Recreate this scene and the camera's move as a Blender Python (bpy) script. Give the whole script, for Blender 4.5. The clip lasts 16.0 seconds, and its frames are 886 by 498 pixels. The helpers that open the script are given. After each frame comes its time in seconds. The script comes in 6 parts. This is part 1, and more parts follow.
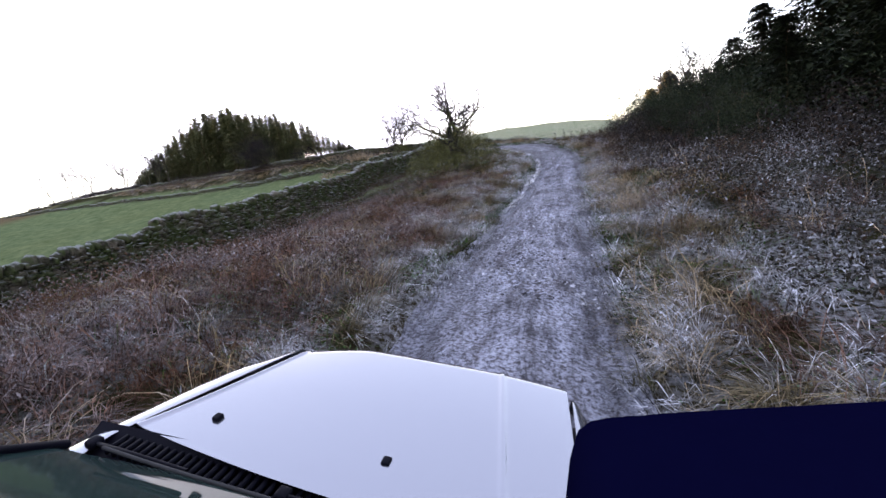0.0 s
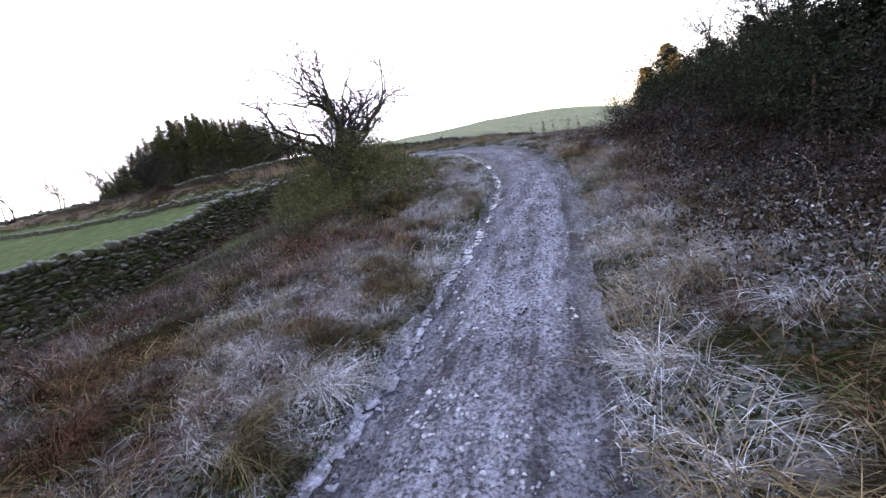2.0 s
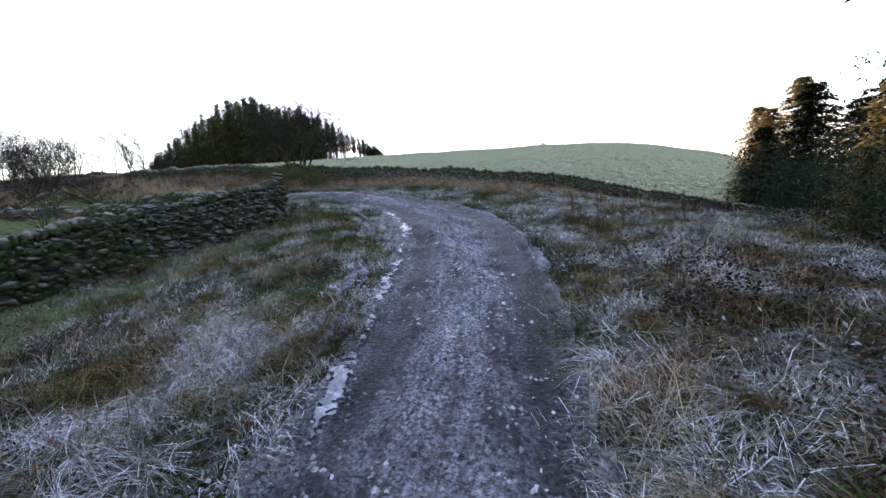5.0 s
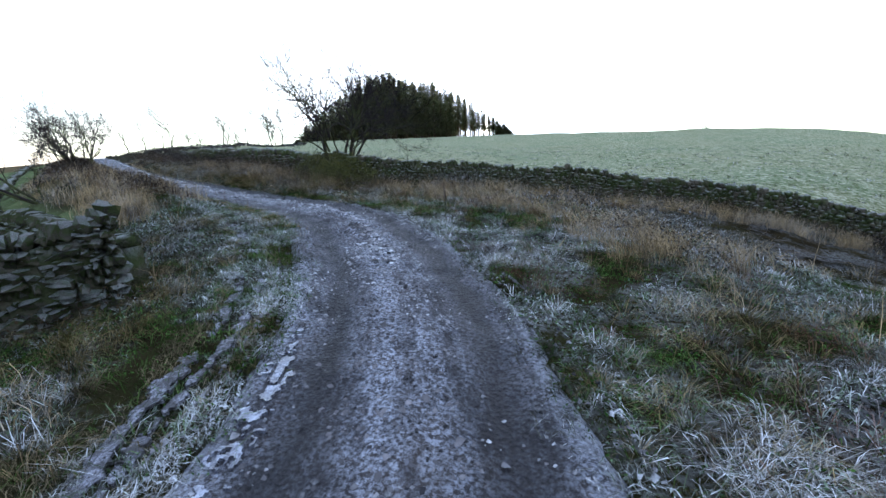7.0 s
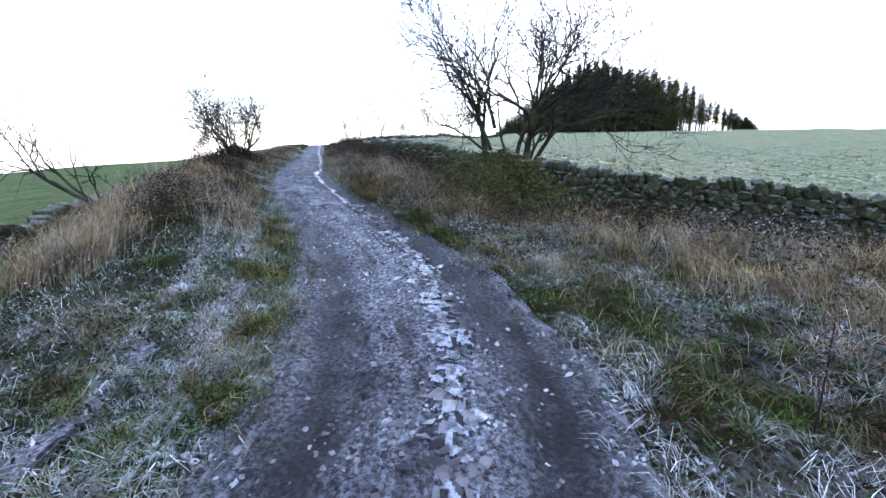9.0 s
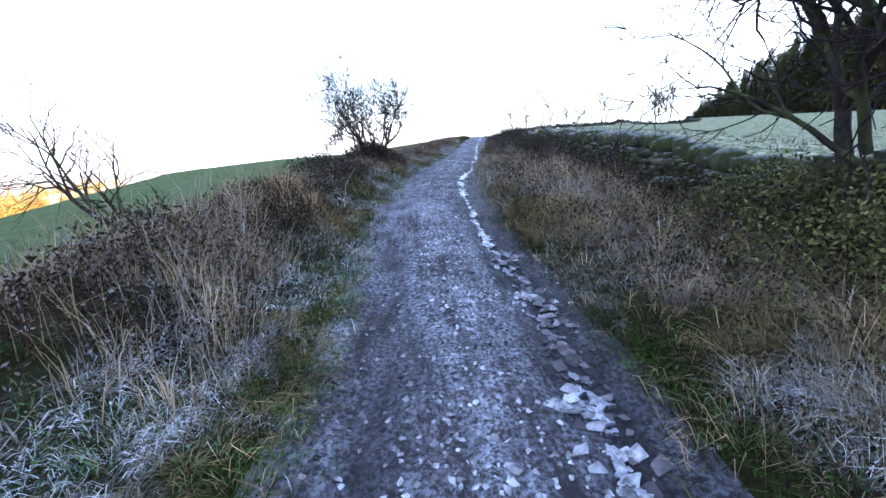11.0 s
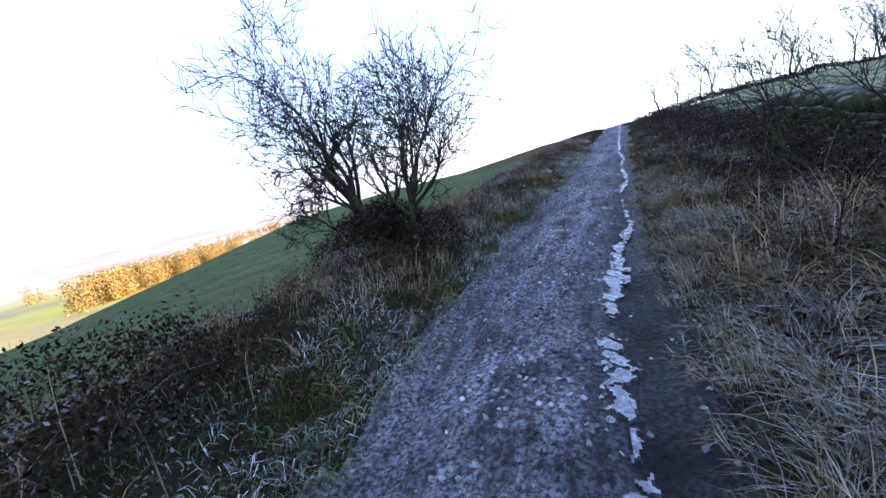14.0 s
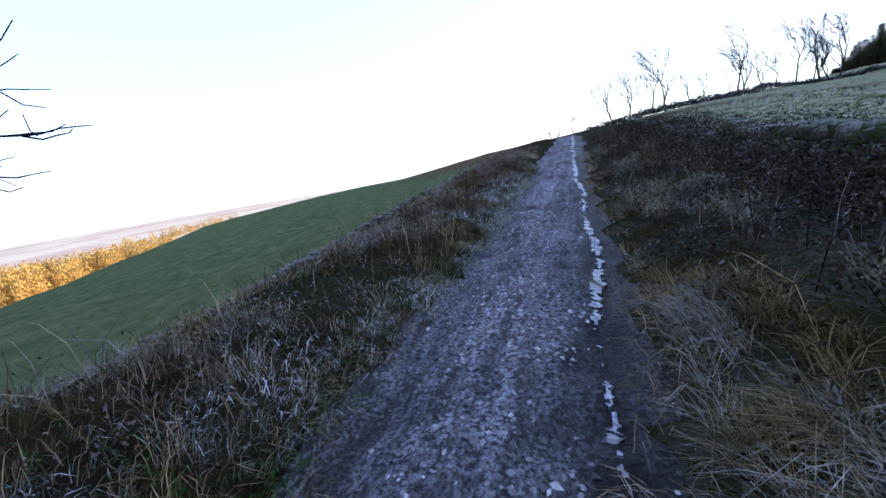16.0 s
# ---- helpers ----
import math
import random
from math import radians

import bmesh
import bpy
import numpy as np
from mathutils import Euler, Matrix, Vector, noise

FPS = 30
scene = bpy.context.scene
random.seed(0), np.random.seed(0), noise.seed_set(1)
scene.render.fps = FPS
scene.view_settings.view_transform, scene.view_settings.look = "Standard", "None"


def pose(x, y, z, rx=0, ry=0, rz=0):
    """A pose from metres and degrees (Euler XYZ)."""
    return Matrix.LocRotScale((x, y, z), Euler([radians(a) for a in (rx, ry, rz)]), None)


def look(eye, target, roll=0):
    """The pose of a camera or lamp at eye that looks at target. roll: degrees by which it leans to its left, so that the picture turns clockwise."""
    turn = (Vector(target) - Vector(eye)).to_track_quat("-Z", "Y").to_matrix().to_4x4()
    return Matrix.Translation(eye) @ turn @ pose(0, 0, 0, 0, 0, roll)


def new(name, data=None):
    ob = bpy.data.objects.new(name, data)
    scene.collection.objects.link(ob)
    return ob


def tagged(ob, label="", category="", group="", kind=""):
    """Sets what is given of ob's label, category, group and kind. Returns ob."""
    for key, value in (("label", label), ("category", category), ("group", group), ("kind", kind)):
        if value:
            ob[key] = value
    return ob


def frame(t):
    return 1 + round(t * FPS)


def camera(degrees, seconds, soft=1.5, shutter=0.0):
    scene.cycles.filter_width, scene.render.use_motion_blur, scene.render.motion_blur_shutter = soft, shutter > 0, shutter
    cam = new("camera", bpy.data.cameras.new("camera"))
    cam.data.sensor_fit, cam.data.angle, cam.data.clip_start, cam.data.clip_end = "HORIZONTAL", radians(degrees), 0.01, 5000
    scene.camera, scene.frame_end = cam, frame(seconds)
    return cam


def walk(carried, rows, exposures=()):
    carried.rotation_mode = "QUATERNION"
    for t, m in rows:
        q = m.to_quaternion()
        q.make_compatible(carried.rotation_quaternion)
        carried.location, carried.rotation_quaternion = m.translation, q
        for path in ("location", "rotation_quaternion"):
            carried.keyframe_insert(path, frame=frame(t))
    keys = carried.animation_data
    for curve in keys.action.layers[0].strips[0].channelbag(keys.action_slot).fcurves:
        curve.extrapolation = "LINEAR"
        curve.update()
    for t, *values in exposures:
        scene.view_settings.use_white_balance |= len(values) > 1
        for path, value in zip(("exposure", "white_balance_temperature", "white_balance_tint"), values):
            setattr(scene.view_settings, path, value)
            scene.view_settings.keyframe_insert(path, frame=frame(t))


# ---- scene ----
cam = camera(93.2, 16.0)
PATH = [
    (0, pose(-0.328, -0.217, 1.649, 77.61, 9.84, 16.39)),
    (0.5, pose(-0.236, 2.527, 1.736, 75.83, 9.41, 17.04)),
    (1, pose(-0.284, 4.965, 1.813, 77.86, 10.24, 16.48)),
    (1.5, pose(-0.218, 7.136, 1.952, 77.06, 12.48, 15.55)),
    (2, pose(-0.170, 9.443, 1.988, 76.43, 12.69, 14.41)),
    (2.5, pose(-0.048, 11.624, 1.949, 76.58, 11.84, 13.78)),
    (3, pose(0.092, 13.468, 2.042, 77.63, 11.18, 13.05)),
    (3.2, pose(0.127, 14.199, 2.063, 77.65, 11.19, 12.87)),
    (5.3, pose(-0.480, 23.630, 2.908, 79.14, 3.46, 23.58)),
    (5.5, pose(-0.609, 24.620, 2.972, 78.75, 3.62, 25.14)),
    (6, pose(-1.178, 26.976, 3.103, 78.31, 3.79, 29.05)),
    (6.5, pose(-1.891, 29.111, 3.284, 77.60, 4.05, 33.62)),
    (7, pose(-2.928, 31.010, 3.494, 77.40, 2.01, 39.31)),
    (7.5, pose(-4.045, 32.569, 3.695, 76.00, 0.84, 45.44)),
    (8, pose(-5.585, 34.142, 3.675, 76.90, -1.54, 52.57)),
    (8.5, pose(-7.013, 35.335, 3.755, 77.47, -0.68, 59.18)),
    (9, pose(-8.467, 36.148, 3.766, 76.91, -0.09, 65.41)),
    (9.5, pose(-9.805, 36.677, 3.760, 76.89, -0.88, 71.29)),
    (9.7, pose(-10.362, 37.021, 3.822, 76.24, -1.79, 74.18)),
    (11.8, pose(-15.968, 37.761, 4.013, 77.96, 5.60, 93.18)),
    (12, pose(-16.580, 37.894, 4.048, 78.63, 6.54, 94.75)),
    (12.5, pose(-18.202, 38.033, 4.159, 78.66, 4.74, 99.17)),
    (13, pose(-19.767, 38.118, 4.322, 78.05, 4.74, 101.77)),
    (13.5, pose(-21.392, 38.260, 4.416, 79.27, 7.17, 103.84)),
    (14, pose(-23.179, 38.390, 4.456, 78.23, 10.70, 103.87)),
    (14.5, pose(-24.695, 38.488, 4.587, 80.68, 8.92, 103.83)),
    (15, pose(-26.347, 38.733, 4.615, 78.94, 12.30, 101.45)),
    (15.5, pose(-28.298, 38.972, 4.623, 77.24, 10.27, 99.46)),
    (16, pose(-29.994, 39.198, 4.718, 77.24, 8.26, 97.79)),
]
walk(cam, PATH, exposures=((0, 2.95, 6450, 25), (1, 3.05, 6450, 25), (3, 2.84, 6400, 26), (5.5, 2.6, 5900, 15), (7.5, 2.85, 5750, 9), (9, 3.15, 5700, 15), (9.5, 3.2, 5600, 17), (12.5, 2.88, 5150, 18), (16, 2.08, 5180, 21)))
# ---- light ----
SUN_AZ, SUN_EL = 33.5, 3.3          # degrees to the left of +y, and above level
sun_way = Vector((-math.sin(radians(SUN_AZ)) * math.cos(radians(SUN_EL)), math.cos(radians(SUN_AZ)) * math.cos(radians(SUN_EL)), math.sin(radians(SUN_EL))))
world = bpy.data.worlds.new("sky")
scene.world = world
world.use_nodes = True
wn, wl = world.node_tree.nodes, world.node_tree.links
wn.clear()
sky = wn.new("ShaderNodeTexSky")
sky.sky_type, sky.sun_disc = "NISHITA", False
sky.sun_elevation, sky.sun_rotation = radians(SUN_EL + 1.5), radians(-SUN_AZ)
sky.air_density, sky.dust_density, sky.ozone_density = 1.0, 0.5, 1.0
coord = wn.new("ShaderNodeTexCoord")
dot = wn.new("ShaderNodeVectorMath"); dot.operation = "DOT_PRODUCT"
dot.inputs[1].default_value = sun_way
glow = wn.new("ShaderNodeMapRange"); glow.interpolation_type = "SMOOTHERSTEP"
glow.inputs["From Min"].default_value, glow.inputs["From Max"].default_value = math.cos(radians(1.0)), math.cos(radians(0.35))
glow.inputs["To Min"].default_value, glow.inputs["To Max"].default_value = 0.0, 9.0
tint = wn.new("ShaderNodeMix"); tint.data_type = "RGBA"; tint.blend_type = "ADD"
tint.inputs["B"].default_value = (1.0, 0.86, 0.6, 1)
sky_out, bg = wn.new("ShaderNodeOutputWorld"), wn.new("ShaderNodeBackground")
wl.new(coord.outputs["Generated"], dot.inputs[0])
wl.new(dot.outputs["Value"], glow.inputs["Value"])
wl.new(glow.outputs["Result"], tint.inputs["Factor"])
tint.clamp_factor = False
haze = wn.new("ShaderNodeMix"); haze.data_type = "RGBA"
haze.inputs["Factor"].default_value = 0.62
haze.inputs["B"].default_value = (1.95, 2.2, 2.75, 1)
ceiling_ = wn.new("ShaderNodeVectorMath"); ceiling_.operation = "MINIMUM"
ceiling_.inputs[1].default_value = (5.0, 5.0, 5.0)      # thin high mist evens out the glare round the sun
wl.new(sky.outputs["Color"], ceiling_.inputs[0])
wl.new(ceiling_.outputs["Vector"], haze.inputs["A"])
axes, level, back = wn.new("ShaderNodeSeparateXYZ"), wn.new("ShaderNodeMath"), wn.new("ShaderNodeCombineXYZ")
level.operation = "MAXIMUM"
level.inputs[1].default_value = 0.015          # the misty air below eye level is as bright as the horizon
wl.new(coord.outputs["Generated"], axes.inputs[0])
wl.new(axes.outputs["X"], back.inputs["X"]); wl.new(axes.outputs["Y"], back.inputs["Y"])
wl.new(axes.outputs["Z"], level.inputs[0]); wl.new(level.outputs["Value"], back.inputs["Z"])
wl.new(back.outputs["Vector"], sky.inputs["Vector"])
wl.new(haze.outputs["Result"], tint.inputs["A"])
wl.new(tint.outputs["Result"], bg.inputs["Color"])
wl.new(bg.outputs["Background"], sky_out.inputs["Surface"])
bg.inputs["Strength"].default_value = 0.15
sun_data = bpy.data.lights.new("sun", "SUN")
sun_data.energy, sun_data.angle, sun_data.color = 3.0, radians(0.6), (1.0, 0.72, 0.42)
sun = new("sun", sun_data)
sun.matrix_world = look(sun_way * 100, (0, 0, 0))


# ---- materials ----
def mat(name, rough=0.8, metal=0.0, spec=0.5):
    m = bpy.data.materials.new(name)
    m.use_nodes = True
    b = m.node_tree.nodes["Principled BSDF"]
    b.inputs["Roughness"].default_value, b.inputs["Metallic"].default_value = rough, metal
    b.inputs["Specular IOR Level"].default_value = spec
    return m, m.node_tree.nodes, m.node_tree.links, b


def noise_tex(n, l, scale, detail=6.0, rough=0.6, source=None, distortion=0.0):
    t = n.new("ShaderNodeTexNoise")
    t.inputs["Scale"].default_value, t.inputs["Detail"].default_value = scale, detail
    t.inputs["Roughness"].default_value, t.inputs["Distortion"].default_value = rough, distortion
    if source:
        l.new(source, t.inputs["Vector"])
    return t.outputs["Fac"]


def ramp(n, l, source, *stops):
    r = n.new("ShaderNodeValToRGB")
    e = r.color_ramp.elements
    while len(e) < len(stops):
        e.new(0.5)
    for i, (p, c) in enumerate(stops):
        e[i].position = p
        e[i].color = (c, c, c, 1) if isinstance(c, (int, float)) else (*c, 1)
    l.new(source, r.inputs["Fac"])
    return r.outputs["Color"]


def blend(n, l, factor, a, b, how="MIX"):
    m = n.new("ShaderNodeMix")
    m.data_type, m.blend_type = "RGBA", how
    for socket, value in ((m.inputs["Factor"], factor), (m.inputs["A"], a), (m.inputs["B"], b)):
        if isinstance(value, (int, float)):
            socket.default_value = value
        elif isinstance(value, tuple):
            socket.default_value = (*value, 1)
        else:
            l.new(value, socket)
    return m.outputs["Result"]


def maths(n, l, how, a, b=0.0):
    m = n.new("ShaderNodeMath")
    m.operation = how
    for socket, value in zip(m.inputs, (a, b)):
        if isinstance(value, (int, float)):
            socket.default_value = value
        else:
            l.new(value, socket)
    return m.outputs["Value"]


def bump(n, l, b, height, strength=0.5, distance=0.02):
    t = n.new("ShaderNodeBump")
    t.inputs["Strength"].default_value, t.inputs["Distance"].default_value = strength, distance
    l.new(height, t.inputs["Height"])
    l.new(t.outputs["Normal"], b.inputs["Normal"])


def place(n):
    return n.new("ShaderNodeTexCoord").outputs["Object"]


def upward(n, l):
    """How far a surface faces the sky, where frost settles."""
    g = n.new("ShaderNodeNewGeometry")
    s = n.new("ShaderNodeSeparateXYZ")
    l.new(g.outputs["Normal"], s.inputs[0])
    return s.outputs["Z"]


FROST = (0.72, 0.735, 0.79)


def ground_material():
    m, n, l, b = mat("ground", 0.95, spec=0.0)
    p = place(n)
    att = n.new("ShaderNodeAttribute"); att.attribute_name = "zone"
    sep = n.new("ShaderNodeSeparateColor"); l.new(att.outputs["Color"], sep.inputs[0])
    verge, sun_gold, heath = sep.outputs[0], sep.outputs[1], sep.outputs[2]
    big, mid, fine = noise_tex(n, l, 0.12, 5, 0.6, p), noise_tex(n, l, 1.3, 8, 0.65, p), noise_tex(n, l, 14, 6, 0.7, p)
    field = blend(n, l, ramp(n, l, mid, (0.3, 0.0), (0.72, 1.0)), (0.042, 0.073, 0.023), (0.10, 0.127, 0.058))
    field = blend(n, l, ramp(n, l, big, (0.35, 0.0), (0.7, 0.55)), field, (0.145, 0.13, 0.06))
    tuft = noise_tex(n, l, 4.0, 7, 0.7, p)
    field = blend(n, l, maths(n, l, "MULTIPLY", ramp(n, l, tuft, (0.42, 0.0), (0.58, 0.95)), ramp(n, l, mid, (0.36, 0.25), (0.60, 0.9))), field, (0.44, 0.43, 0.33))
    field = blend(n, l, ramp(n, l, noise_tex(n, l, 1.5, 9, 0.75, p), (0.36, 0.9), (0.44, 0.0)), field, (0.045, 0.05, 0.02))
    lush = n.new("ShaderNodeAttribute"); lush.attribute_name = "lush"
    green = blend(n, l, ramp(n, l, mid, (0.3, 0.0), (0.7, 1.0)), (0.047, 0.070, 0.031), (0.125, 0.15, 0.074))
    green = blend(n, l, ramp(n, l, big, (0.4, 0.0), (0.7, 0.35)), green, (0.10, 0.11, 0.045))
    green = blend(n, l, ramp(n, l, tuft, (0.36, 0.6), (0.45, 0.0)), green, (0.03, 0.045, 0.012))
    field = blend(n, l, lush.outputs["Fac"], field, green)
    litter = blend(n, l, ramp(n, l, mid, (0.35, 0.0), (0.65, 1.0)), (0.007, 0.006, 0.004), (0.036, 0.026, 0.015))
    litter = blend(n, l, ramp(n, l, big, (0.38, 0.0), (0.6, 0.75)), litter, (0.024, 0.027, 0.010))
    white = maths(n, l, "MULTIPLY", ramp(n, l, fine, (0.44, 0.0), (0.56, 1.0)), ramp(n, l, noise_tex(n, l, 0.8, 6, 0.65, p), (0.42, 0.0), (0.56, 0.9)))
    rime = n.new("ShaderNodeAttribute"); rime.attribute_name = "rime"
    litter = blend(n, l, maths(n, l, "MULTIPLY", white, rime.outputs["Fac"]), litter, FROST)
    # valley fields: the sun's warm light painted in as bright yellow
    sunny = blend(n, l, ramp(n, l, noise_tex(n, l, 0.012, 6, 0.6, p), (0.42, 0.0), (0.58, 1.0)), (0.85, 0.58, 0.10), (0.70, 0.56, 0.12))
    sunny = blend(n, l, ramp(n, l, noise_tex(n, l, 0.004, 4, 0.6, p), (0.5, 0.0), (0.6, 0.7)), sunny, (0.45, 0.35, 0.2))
    # distance haze painted on the far ground as pale pinkish cream
    out = n.new("ShaderNodeAttribute"); out.attribute_name = "far_haze"
    hazy_hills = blend(n, l, ramp(n, l, noise_tex(n, l, 0.006, 7, 0.65, p), (0.42, 0.0), (0.58, 1.0)), (0.72, 0.50, 0.34), (0.85, 0.68, 0.45))
    sunny = blend(n, l, out.outputs["Fac"], sunny, hazy_hills)
    moor = blend(n, l, mid, (0.05, 0.04, 0.025), (0.13, 0.1, 0.055))
    colour = blend(n, l, heath, blend(n, l, sun_gold, field, sunny), moor)
    colour = blend(n, l, verge, colour, litter)
    l.new(colour, b.inputs["Base Color"])
    bump(n, l, b, blend(n, l, 0.5, fine, tuft), 1.0, 0.16)
    return m


def track_material():
    m, n, l, b = mat("track", 0.85, spec=0.15)
    p = place(n)
    att = n.new("ShaderNodeAttribute"); att.attribute_name = "zone"
    sep = n.new("ShaderNodeSeparateColor"); l.new(att.outputs["Color"], sep.inputs[0])
    rut, edge, hoar = sep.outputs[0], sep.outputs[1], sep.outputs[2]
    fine, mid = noise_tex(n, l, 26, 8, 0.75, p), noise_tex(n, l, 2.2, 6, 0.65, p)
    run = n.new("ShaderNodeAttribute"); run.attribute_name = "run"
    streak = noise_tex(n, l, 1.0, 7, 0.7, run.outputs["Vector"])
    v = n.new("ShaderNodeTexVoronoi"); v.inputs["Scale"].default_value = 24.0; l.new(p, v.inputs["Vector"])
    stones = v.outputs["Distance"]
    base = blend(n, l, ramp(n, l, fine, (0.35, 0.0), (0.68, 1.0)), (0.018, 0.017, 0.021), (0.12, 0.118, 0.135))
    base = blend(n, l, ramp(n, l, mid, (0.4, 0.0), (0.66, 0.55)), base, (0.075, 0.058, 0.05))
    frost = maths(n, l, "MULTIPLY", ramp(n, l, fine, (0.45, 0.0), (0.60, 1.0)), ramp(n, l, streak, (0.34, 0.12), (0.60, 1.0)))
    base = blend(n, l, frost, base, (0.42, 0.44, 0.53))
    base = blend(n, l, ramp(n, l, blend(n, l, 0.5, streak, mid), (0.40, 0.85), (0.52, 0.0)), base, (0.030, 0.026, 0.028))
    base = blend(n, l, maths(n, l, "MULTIPLY", hoar, maths(n, l, "MULTIPLY", ramp(n, l, fine, (0.38, 0.05), (0.56, 0.8)), ramp(n, l, streak, (0.40, 0.1), (0.60, 1.0)))), base, (0.46, 0.47, 0.55))
    base = blend(n, l, maths(n, l, "MULTIPLY", rut, ramp(n, l, mid, (0.25, 1.0), (0.75, 0.78))), base, (0.012, 0.0105, 0.013))
    base = blend(n, l, maths(n, l, "MULTIPLY", edge, ramp(n, l, noise_tex(n, l, 5, 6, 0.7, p), (0.46, 0.0), (0.6, 0.85))), base, (0.38, 0.39, 0.45))
    l.new(base, b.inputs["Base Color"])
    l.new(ramp(n, l, rut, (0.0, 0.88), (1.0, 0.55)), b.inputs["Roughness"])
    h = blend(n, l, 0.45, fine, stones)
    bump(n, l, b, h, 1.0, 0.09)
    return m


def scatter_material(name, dark, light, frost=0.5, rough=0.85, spec=0.0, frost_colour=FROST, fleck=(0.1, 0.9), lets_through=0.0):
    """A mass of blades, leaves or stones: each island its own shade, hoar frost on what faces up."""
    m, n, l, b = mat(name, rough, spec=spec)
    g = n.new("ShaderNodeNewGeometry")
    isle = g.outputs["Random Per Island"]
    colour = blend(n, l, isle, dark, light)
    p = place(n)
    colour = blend(n, l, 1.0, colour, ramp(n, l, noise_tex(n, l, 2.3, 5, 0.65, p), (0.36, 0.35), (0.66, 1.5)), "MULTIPLY")
    patch = maths(n, l, "MULTIPLY", ramp(n, l, noise_tex(n, l, 0.8, 5, 0.65, p), (0.44, 0.0), (0.55, 1.0)), ramp(n, l, noise_tex(n, l, 9, 4, 0.7, p), (0.38, 0.15), (0.62, 1.0)))
    pick = ramp(n, l, maths(n, l, "FRACT", maths(n, l, "MULTIPLY", isle, 7.31)), (fleck[0], 0.0), (fleck[1], 1.0))
    f = maths(n, l, "MULTIPLY", maths(n, l, "MULTIPLY", patch, pick), frost * 2.0)
    f = maths(n, l, "MINIMUM", f, 0.8)
    final = blend(n, l, f, colour, frost_colour)
    l.new(final, b.inputs["Base Color"])
    if lets_through:
        thin, mix = n.new("ShaderNodeBsdfTranslucent"), n.new("ShaderNodeMixShader")
        mix.inputs["Fac"].default_value = lets_through
        l.new(final, thin.inputs["Color"])
        l.new(b.outputs["BSDF"], mix.inputs[1]); l.new(thin.outputs["BSDF"], mix.inputs[2])
        l.new(mix.outputs["Shader"], n["Material Output"].inputs["Surface"])
    return m


def stone_material():
    m, n, l, b = mat("field_stone", 0.9, spec=0.06)
    p = place(n)
    info = n.new("ShaderNodeObjectInfo").outputs["Random"]
    isle = n.new("ShaderNodeNewGeometry").outputs["Random Per Island"]
    shade = maths(n, l, "FRACT", maths(n, l, "ADD", info, isle))
    fine, mid = noise_tex(n, l, 22, 8, 0.7, p), noise_tex(n, l, 3.0, 5, 0.6, p)
    base = blend(n, l, shade, (0.012, 0.011, 0.008), (0.085, 0.072, 0.052))
    base = blend(n, l, ramp(n, l, fine, (0.42, 0.0), (0.72, 0.6)), base, (0.12, 0.105, 0.085))
    base = blend(n, l, ramp(n, l, mid, (0.40, 0.0), (0.57, 0.9)), base, (0.036, 0.048, 0.016))
    top = maths(n, l, "MULTIPLY", ramp(n, l, upward(n, l), (0.55, 0.0), (0.9, 1.0)), ramp(n, l, fine, (0.35, 0.2), (0.6, 1.0)))
    base = blend(n, l, maths(n, l, "MULTIPLY", top, 0.25), base, FROST)
    l.new(base, b.inputs["Base Color"])
    bump(n, l, b, fine, 1.0, 0.05)
    return m


def bark_material(name, dark, light, moss=0.4):
    m, n, l, b = mat(name, 0.9, spec=0.05)
    p = place(n)
    fine = noise_tex(n, l, 18, 6, 0.7, p, 1.0)
    base = blend(n, l, ramp(n, l, fine, (0.3, 0.0), (0.7, 1.0)), dark, light)
    base = blend(n, l, maths(n, l, "MULTIPLY", ramp(n, l, noise_tex(n, l, 2.5, 4, 0.6, p), (0.45, 0.0), (0.6, 1.0)), moss), base, (0.09, 0.11, 0.03))
    l.new(base, b.inputs["Base Color"])
    bump(n, l, b, fine, 0.7, 0.02)
    return m


def ice_material():
    m, n, l, b = mat("rut_ice", 0.22, spec=0.5)
    p = place(n)
    fine, mid = noise_tex(n, l, 16, 7, 0.75, p), noise_tex(n, l, 4, 5, 0.6, p, 1.5)
    base = blend(n, l, ramp(n, l, fine, (0.40, 0.0), (0.64, 1.0)), (0.07, 0.07, 0.095), (0.34, 0.36, 0.44))
    base = blend(n, l, ramp(n, l, mid, (0.47, 0.0), (0.56, 0.85)), base, (0.09, 0.09, 0.11))
    l.new(base, b.inputs["Base Color"])
    l.new(ramp(n, l, fine, (0.35, 0.12), (0.65, 0.5)), b.inputs["Roughness"])
    bump(n, l, b, mid, 0.5, 0.02)
    return m


def rimed_mud_material():
    m, n, l, b = mat("rimed_mud", 0.8, spec=0.2)
    p = place(n)
    fine, mid = noise_tex(n, l, 34, 7, 0.75, p), noise_tex(n, l, 7, 6, 0.7, p)
    base = blend(n, l, ramp(n, l, fine, (0.40, 0.0), (0.60, 1.0)), (0.03, 0.028, 0.03), (0.36, 0.36, 0.43))
    base = blend(n, l, ramp(n, l, mid, (0.42, 0.0), (0.56, 0.85)), base, (0.05, 0.046, 0.046))
    l.new(base, b.inputs["Base Color"])
    bump(n, l, b, fine, 1.0, 0.04)
    return m


